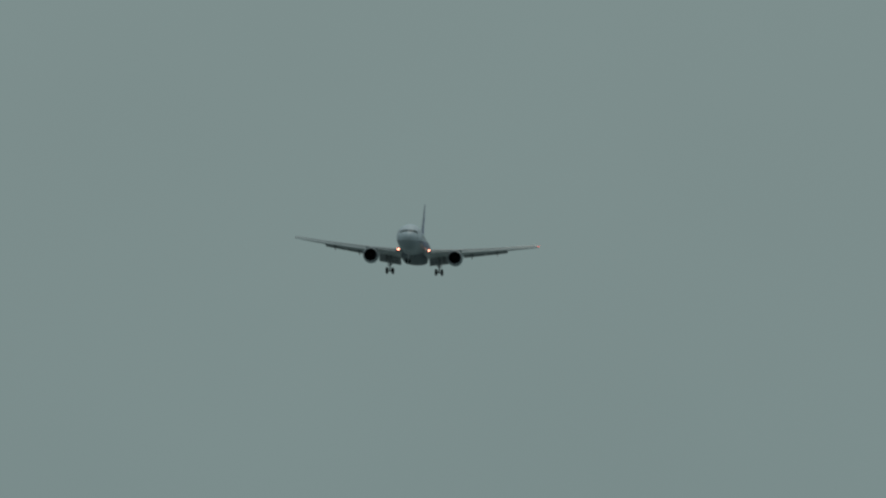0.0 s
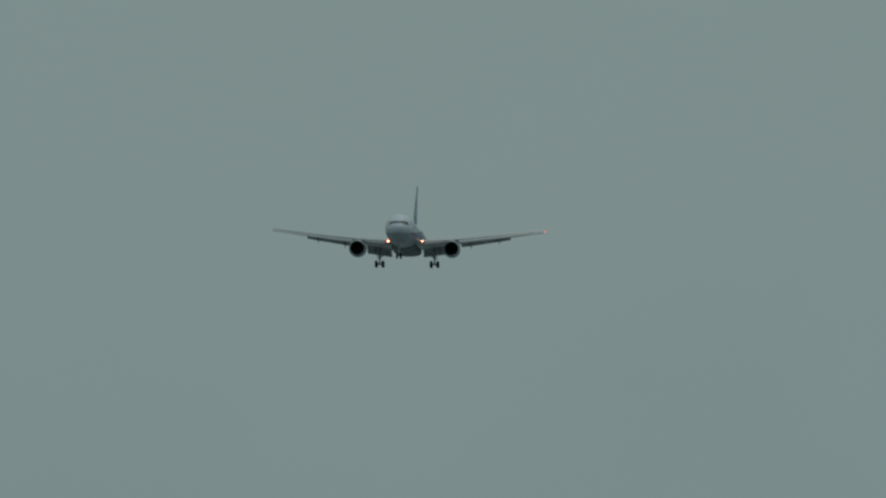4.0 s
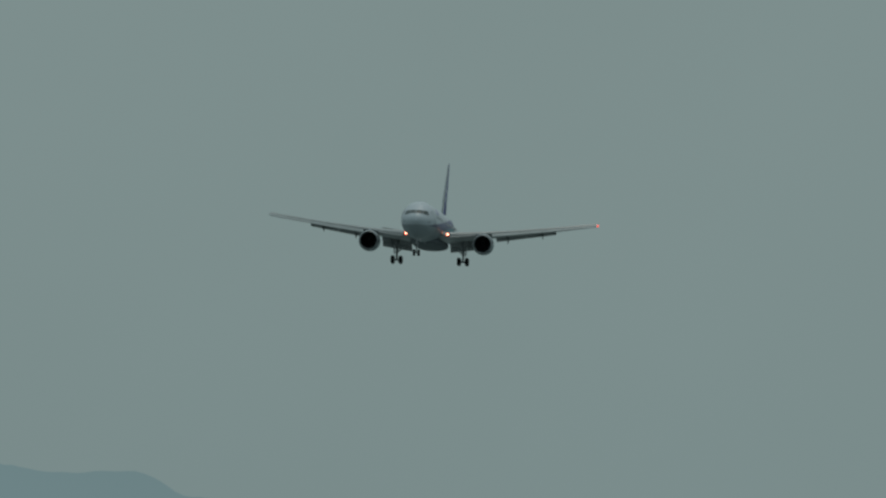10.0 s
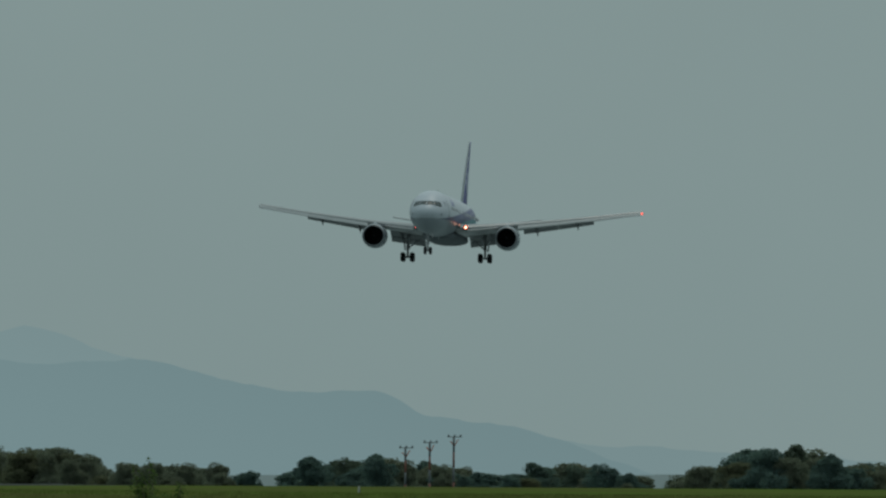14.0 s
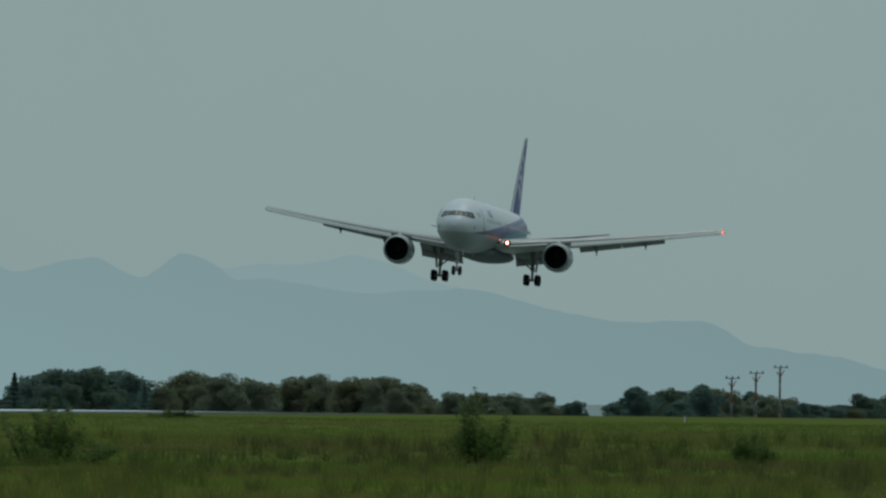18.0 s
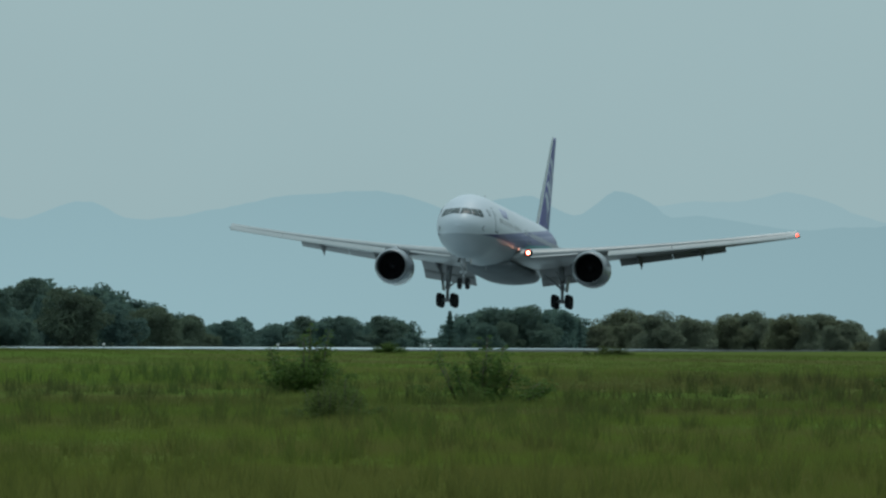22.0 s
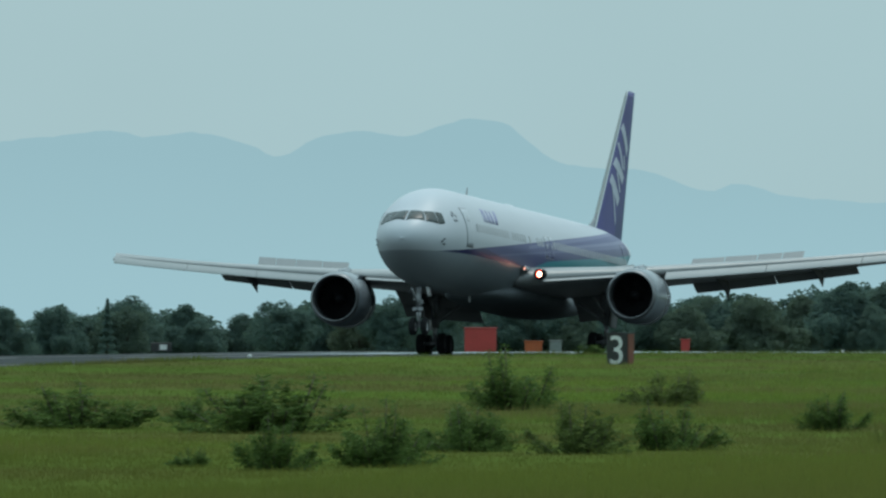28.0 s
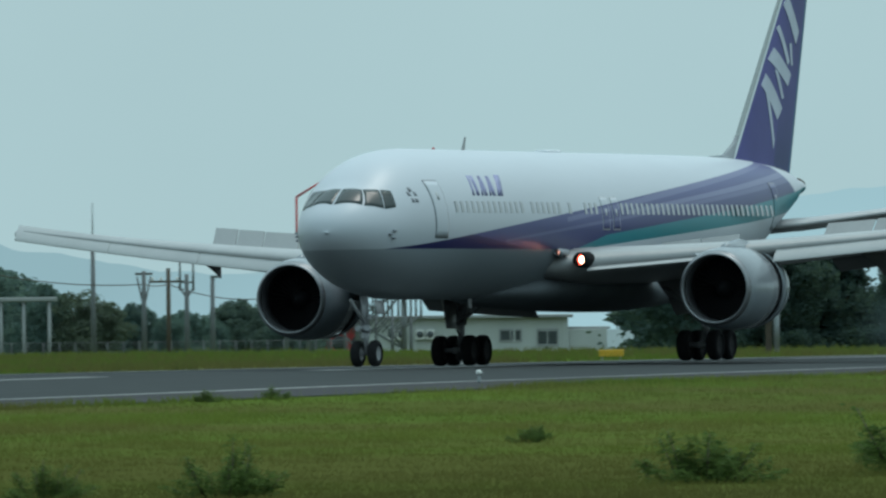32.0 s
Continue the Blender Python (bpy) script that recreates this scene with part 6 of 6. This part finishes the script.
def cable(a, b, sag, label):
    """One hanging wire."""
    a, b = Vector(a), Vector(b)
    q = (b - a).to_track_quat("Z", "Y").to_matrix()
    rings = []
    for i in range(17):
        u = i / 16
        p = a.lerp(b, u) - Vector((0, 0, sag * 4 * u * (1 - u)))
        rings.append([p + q @ Vector((0.028 * math.cos(1.2566 * k), 0.028 * math.sin(1.2566 * k), 0)) for k in range(5)])
    return tagged(link("cable", loft(rings), BARK), label, "cable")


def high(az, d, el):
    p = spot(az, d)
    return Vector((p.x, p.y, top_z(el, d)))


cable(high(23.2, 765, 0.16), high(22.53, 765, 0.1), 0.3, "thin dark overhead wire between poles")
cable(high(22.53, 765, 0.1), high(22.43, 785, 0.1), 0.1, "thin dark overhead wire between poles")
cable(high(22.43, 785, 0.1), high(21.95, 780, 0.05), 0.5, "thin dark overhead wire between poles")
cable(high(21.35, 1080, 0.06), high(20.5, 1080, 0.09), 0.9, "thin sagging wire above the shed")


# fence, carport
def fence():
    d = 795
    a, b = spot(23.4, d), spot(21.7, d)
    root = thing("fence", "grey chain-link fence along the airfield boundary", "fence", (a.x, a.y, a.z - 0.05))
    v = b - a
    n, top = 26, 0.5 - a.z
    for i in range(n + 1):
        p = v * (i / n)
        part("post", tube((p.x, p.y, 0), (p.x, p.y, top), 0.032, 0.032, 6), POLE, root)
    for i in range(9):
        z = top - 0.04 - 0.17 * i
        part("wire", tube((0, 0, z), (v.x, v.y, z), 0.01 if i else 0.02, 0.01 if i else 0.02, 5), POLE, root)
    return root


fence()
at = spot(23.014, 800)
port = thing("carport", "open shelter with a flat grey roof on posts", "shelter", (at.x, at.y, at.z - 0.1), rz=radians(23))
part("roof", box((3.6, 4.0, 0.24), (0, 0, 4.6), None, 0.04), ROOF, port, "flat grey roof", False)
for x in (-1.4, -0.1, 1.35):
    for y in (-1.8, 1.8):
        part("post", tube((x, y, 0), (x, y, 4.5), 0.1, 0.1, 8), ROOF, port)


# ---- tyre smoke: rigid puffs that rise from the wheels at touchdown ----
def smoke_material(thick):
    """Thin smoke that scatters light evenly and thins out from the middle of each puff."""
    k = Nodes("tyre_smoke")
    hue = (0.7, 0.88, 0.96)
    a, b, clear = k.add("ShaderNodeBsdfDiffuse"), k.add("ShaderNodeBsdfTranslucent"), k.add("ShaderNodeBsdfTransparent")
    half, thin = k.add("ShaderNodeMixShader"), k.add("ShaderNodeMixShader")
    k.put(a.inputs["Color"], hue)
    k.put(b.inputs["Color"], hue)
    half.inputs[0].default_value = 0.5
    k.tree.links.new(a.outputs[0], half.inputs[1])
    k.tree.links.new(b.outputs[0], half.inputs[2])
    x, y, z = k.split()
    out = k.math("SUBTRACT", 1.0, k.math("ADD", k.math("MULTIPLY", x, x), k.math("MULTIPLY", z, z)))
    soft_rim = k.math("POWER", k.math("MAXIMUM", out, 0.0), 1.9)
    curl = k.math("ADD", k.math("MULTIPLY", k.ramp(k.noise(1.6, 4), 0.3, 0.7), 0.4), 0.6)
    k.put(thin.inputs[0], k.math("MULTIPLY", k.math("MULTIPLY", soft_rim, curl), thick))
    k.tree.links.new(clear.outputs[0], thin.inputs[1])
    k.tree.links.new(half.outputs[0], thin.inputs[2])
    k.tree.links.new(thin.outputs[0], k.tree.nodes["Material Output"].inputs["Surface"])
    return k.mat


def smoke_cloud(seed, at, long, wide, high, n, thick, bearing):
    """A drift of overlapping thin puffs."""
    rng = random.Random(seed)
    root = thing("tyre_smoke", "thin bluish-white drift of smoke over the runway", "smoke", at)
    mat = smoke_material(thick)
    bm = bmesh.new()
    bmesh.ops.create_icosphere(bm, subdivisions=4, radius=1.0)
    bmesh.ops.delete(bm, geom=[v for v in bm.verts if v.co.y > 0.02], context="VERTS")
    first = None
    for i in range(n):
        u = (i + 0.5) / n
        r = high * 0.5 * rng.uniform(0.8, 1.15)
        if first is None:
            ob = first = part("puff", bm, mat, root)
        else:
            ob = new("puff", first.data)
            ob.parent = root
        ob.visible_shadow = False
        ob.location = (rng.uniform(-1, 1) * wide, (u - 0.5) * long, r * rng.uniform(0.75, 1.0))
        ob.rotation_euler = (0, 0, radians(bearing))
        ob.scale = (r * rng.uniform(1.2, 1.9), r * 0.9, r * rng.uniform(0.75, 1.1))
    return root


SMOKES = []  # object, first seconds, place at rest
CLOUDS = ((-181.0, 866, 0.0, 44, 0.8, 4.4, 25.8, 8, 0.55, 11.5), (-181.0, 836, 0.0, 26, 0.6, 3.2, 26.3, 4, 0.2, 12.0), (-181.6, 524.4, 0.0, 9, 0.4, 1.5, 30.62, 9, 0.36, 19), (-186.0, 536, 0.0, 16, 1.0, 3.6, 31.1, 3, 0.1, 19))
for i, (x, y, z, ln, wd, hi, t0, n, thick, az) in enumerate(CLOUDS):
    SMOKES.append((smoke_cloud(i, (x, y, z), ln, wd, hi, n, thick, az), t0, (x, y, z)))


# ---- what moves ----
# seconds, place, heading, pitch and bank of the airliner
PLANE_ROWS = [
    (0, -191.332, 2698.781, 76.798, 0.919, 3.538, 1.908),
    (0.5, -191.6, 2663.54, 75.015, 0.933, 3.381, 2.509),
    (1, -191.869, 2628.3, 73.233, 0.946, 3.225, 2.41),
    (1.5, -192.137, 2593.059, 71.45, 0.96, 3.069, 1.911),
    (2, -192.405, 2557.819, 69.668, 0.973, 2.912, 1.412),
    (2.5, -192.674, 2522.578, 67.886, 0.987, 2.756, 1.113),
    (3, -192.942, 2487.338, 66.103, 1, 2.6, 0.813),
    (3.5, -193.222, 2452.229, 64.311, 0.988, 2.475, 0.517),
    (5.5, -194.336, 2311.797, 57.141, 0.941, 1.977, -0.366),
    (6, -194.498, 2276.479, 55.342, 0.889, 2.242, -0.222),
    (6.5, -194.62, 2241.157, 53.531, 0.846, 2.99, 0.691),
    (7, -194.854, 2205.826, 51.694, 0.809, 3.29, 0.498),
    (7.5, -195.076, 2170.475, 49.877, 0.78, 3.204, 0.743),
    (8, -195.316, 2135.105, 48.058, 0.764, 3.288, 1.216),
    (8.5, -195.64, 2099.712, 46.24, 0.716, 3.069, 1.988),
    (9, -195.943, 2064.3, 44.396, 0.684, 2.668, 2.499),
    (9.5, -196.231, 2028.186, 42.583, 0.748, 2.326, 2.152),
    (10, -196.552, 1992.054, 40.767, 0.806, 1.953, 1.8),
    (10.5, -196.906, 1955.917, 38.952, 0.821, 1.576, 1.035),
    (11, -197.294, 1919.785, 37.131, 0.819, 1.264, 0.56),
    (11.5, -197.643, 1883.677, 35.295, 0.813, 0.966, 0.753),
    (12, -197.906, 1847.608, 33.411, 0.837, 0.897, 1.196),
    (12.5, -197.485, 1811.606, 31.438, 0.86, 0.921, 1.803),
    (13, -196.859, 1775.648, 29.39, 0.841, 1.057, 2.045),
    (13.5, -196.29, 1739.688, 27.451, 0.858, 1.327, 1.645),
    (15.5, -193.315, 1594.962, 20.453, 0.713, 1.664, -1.086),
    (16, -192.997, 1558.686, 18.886, 0.653, 1.375, -0.449),
    (16.5, -192.542, 1522.751, 17.311, 0.497, 1.295, -1.047),
    (17, -192.222, 1486.847, 15.683, 0.385, 1.178, -0.972),
    (17.5, -191.872, 1450.988, 13.966, 0.3, 1.137, 0.696),
    (18, -191.79, 1415.178, 12.237, 0.272, 1.536, 2.487),
    (18.5, -191.466, 1379.423, 10.534, 0.308, 2.032, 2.496),
    (19, -190.932, 1343.715, 8.994, 0.426, 2.14, 1.491),
    (19.5, -190.393, 1308.049, 7.62, 0.416, 2.654, 0.848),
    (20, -190.026, 1272.474, 6.426, 0.503, 3.003, 1.325),
    (20.5, -189.454, 1237.636, 5.42, 0.655, 3.049, 0.812),
    (21, -188.988, 1202.959, 4.465, 0.872, 2.896, 0.442),
    (21.5, -188.352, 1168.413, 3.628, 0.917, 3.199, -0.083),
    (22, -187.997, 1133.984, 2.934, 0.943, 3.667, 0.494),
    (22.5, -187.613, 1100.958, 2.286, 0.863, 3.781, 0.269),
    (23, -187.209, 1068.01, 1.722, 0.831, 3.86, -0.336),
    (23.5, -186.749, 1035.087, 1.296, 0.708, 4.383, -0.987),
    (24, -186.63, 1002.146, 1.05, 0.583, 4.45, -0.788),
    (24.5, -186.162, 968.145, 0.72, 0.511, 4.184, -0.995),
    (26.5, -184.5, 830.734, 0.148, -0.19, 3.192, -0.102),
    (27, -184.452, 798.403, 0.16, 0, 3.3, -0.29),
    (27.5, -184.252, 765.348, 0.212, 0.29, 3.132, -0.492),
    (28, -184.332, 732.568, 0.21, 0.5, 2.85, -0.72),
    (28.5, -184.276, 700.185, 0.174, 0.782, 2.382, -0.697),
    (29, -184.345, 668.181, 0.19, 0.988, 1.93, -0.6),
    (29.5, -183.816, 635.072, 0.174, 1.058, 1.482, -0.678),
    (30, -183.238, 602.258, 0.225, 1, 0.956, -0.8),
    (30.5, -182.467, 570.214, 0.212, 0.885, 0.614, -0.662),
    (31, -182.249, 539.443, 0.2, 1.04, 0.221, -0.8),
    (31.5, -181.856, 509.211, 0.199, 1.03, 0.258, -0.696),
    (32, -181.296, 478.867, 0.14, 1.037, 0.103, -0.731),
]


def motions():
    rows = [(t, pose(x, y, z, 0, 0, yaw) @ pose(0, 0, 0, -pitch) @ pose(0, 0, 0, 0, bank)) for t, x, y, z, yaw, pitch, bank in PLANE_ROWS]
    walk(airliner, rows)
    for what, ob, at, side in moving_parts:
        if what == "wing":  # the wings sink as the lift goes
            keys = [(0, 0.45), (24, 0.7), (25.2, 0.8), (26.3, 1.6), (27.2, 2.8), (28.2, 3.05), (32, 3.45)]
            walk(ob, [(t, pose(at.x, at.y, at.z, 0, side * a, 0)) for t, a in keys])
        elif what == "spoiler":
            keys = [(0, 0.0), (26.2, 0.0), (26.9, 46.0), (27.2, 56.0), (32, 57.0)]
            walk(ob, [(t, Matrix.Translation(at) @ Matrix.Rotation(radians(a), 4, side)) for t, a in keys])
        elif what == "sleeve":  # reversers open
            keys = [(0, 0.0), (28.9, 0.0), (30.0, 0.5), (32, 0.55)]
            walk(ob, [(t, pose(0, a, 0)) for t, a in keys])
        elif what == "gear":  # oleos hang long and shorten as the wheels take the weight
            keys = [(0, 0.25), (25.0, 0.25), (26.2, 0.15), (29, 0.12), (31, 0.05), (32, 0.0)] if side else [(0, 0.2), (30.5, 0.2), (31.1, 0.03), (32, 0.0)]
            walk(ob, [(t, pose(0, 0, -a)) for t, a in keys])

    # the wheels roll once they touch
    for what, ob, at, start in moving_parts:
        if what == "wheel":
            turns = [(0, 0.0), (start, 0.0)] + [(start + 0.1 * i, 80.0 * i) for i in range(1, int((32 - start) * 10) + 1)]
            walk(ob, [(t, pose(at.x, at.y, at.z, a)) for t, a in turns])

    # the radar head turns once in a second and a half
    walk(radar_head, [(0.3 * i, pose(0, 0, radar_z, 0, 0, 72.0 * (106 - i) + 65.0)) for i in range(108)])
    # smoke leaves the ground as the tyres touch, and drifts up slowly
    for ob, t0, (x, y, z) in SMOKES:
        deep = pose(x, y, -7)
        walk(ob, [(0, deep), (t0, deep), (t0 + 0.3, pose(x, y, z)), (32, pose(x - 0.5, y - 1.0, z + 0.06 * (32 - t0)))])


motions()
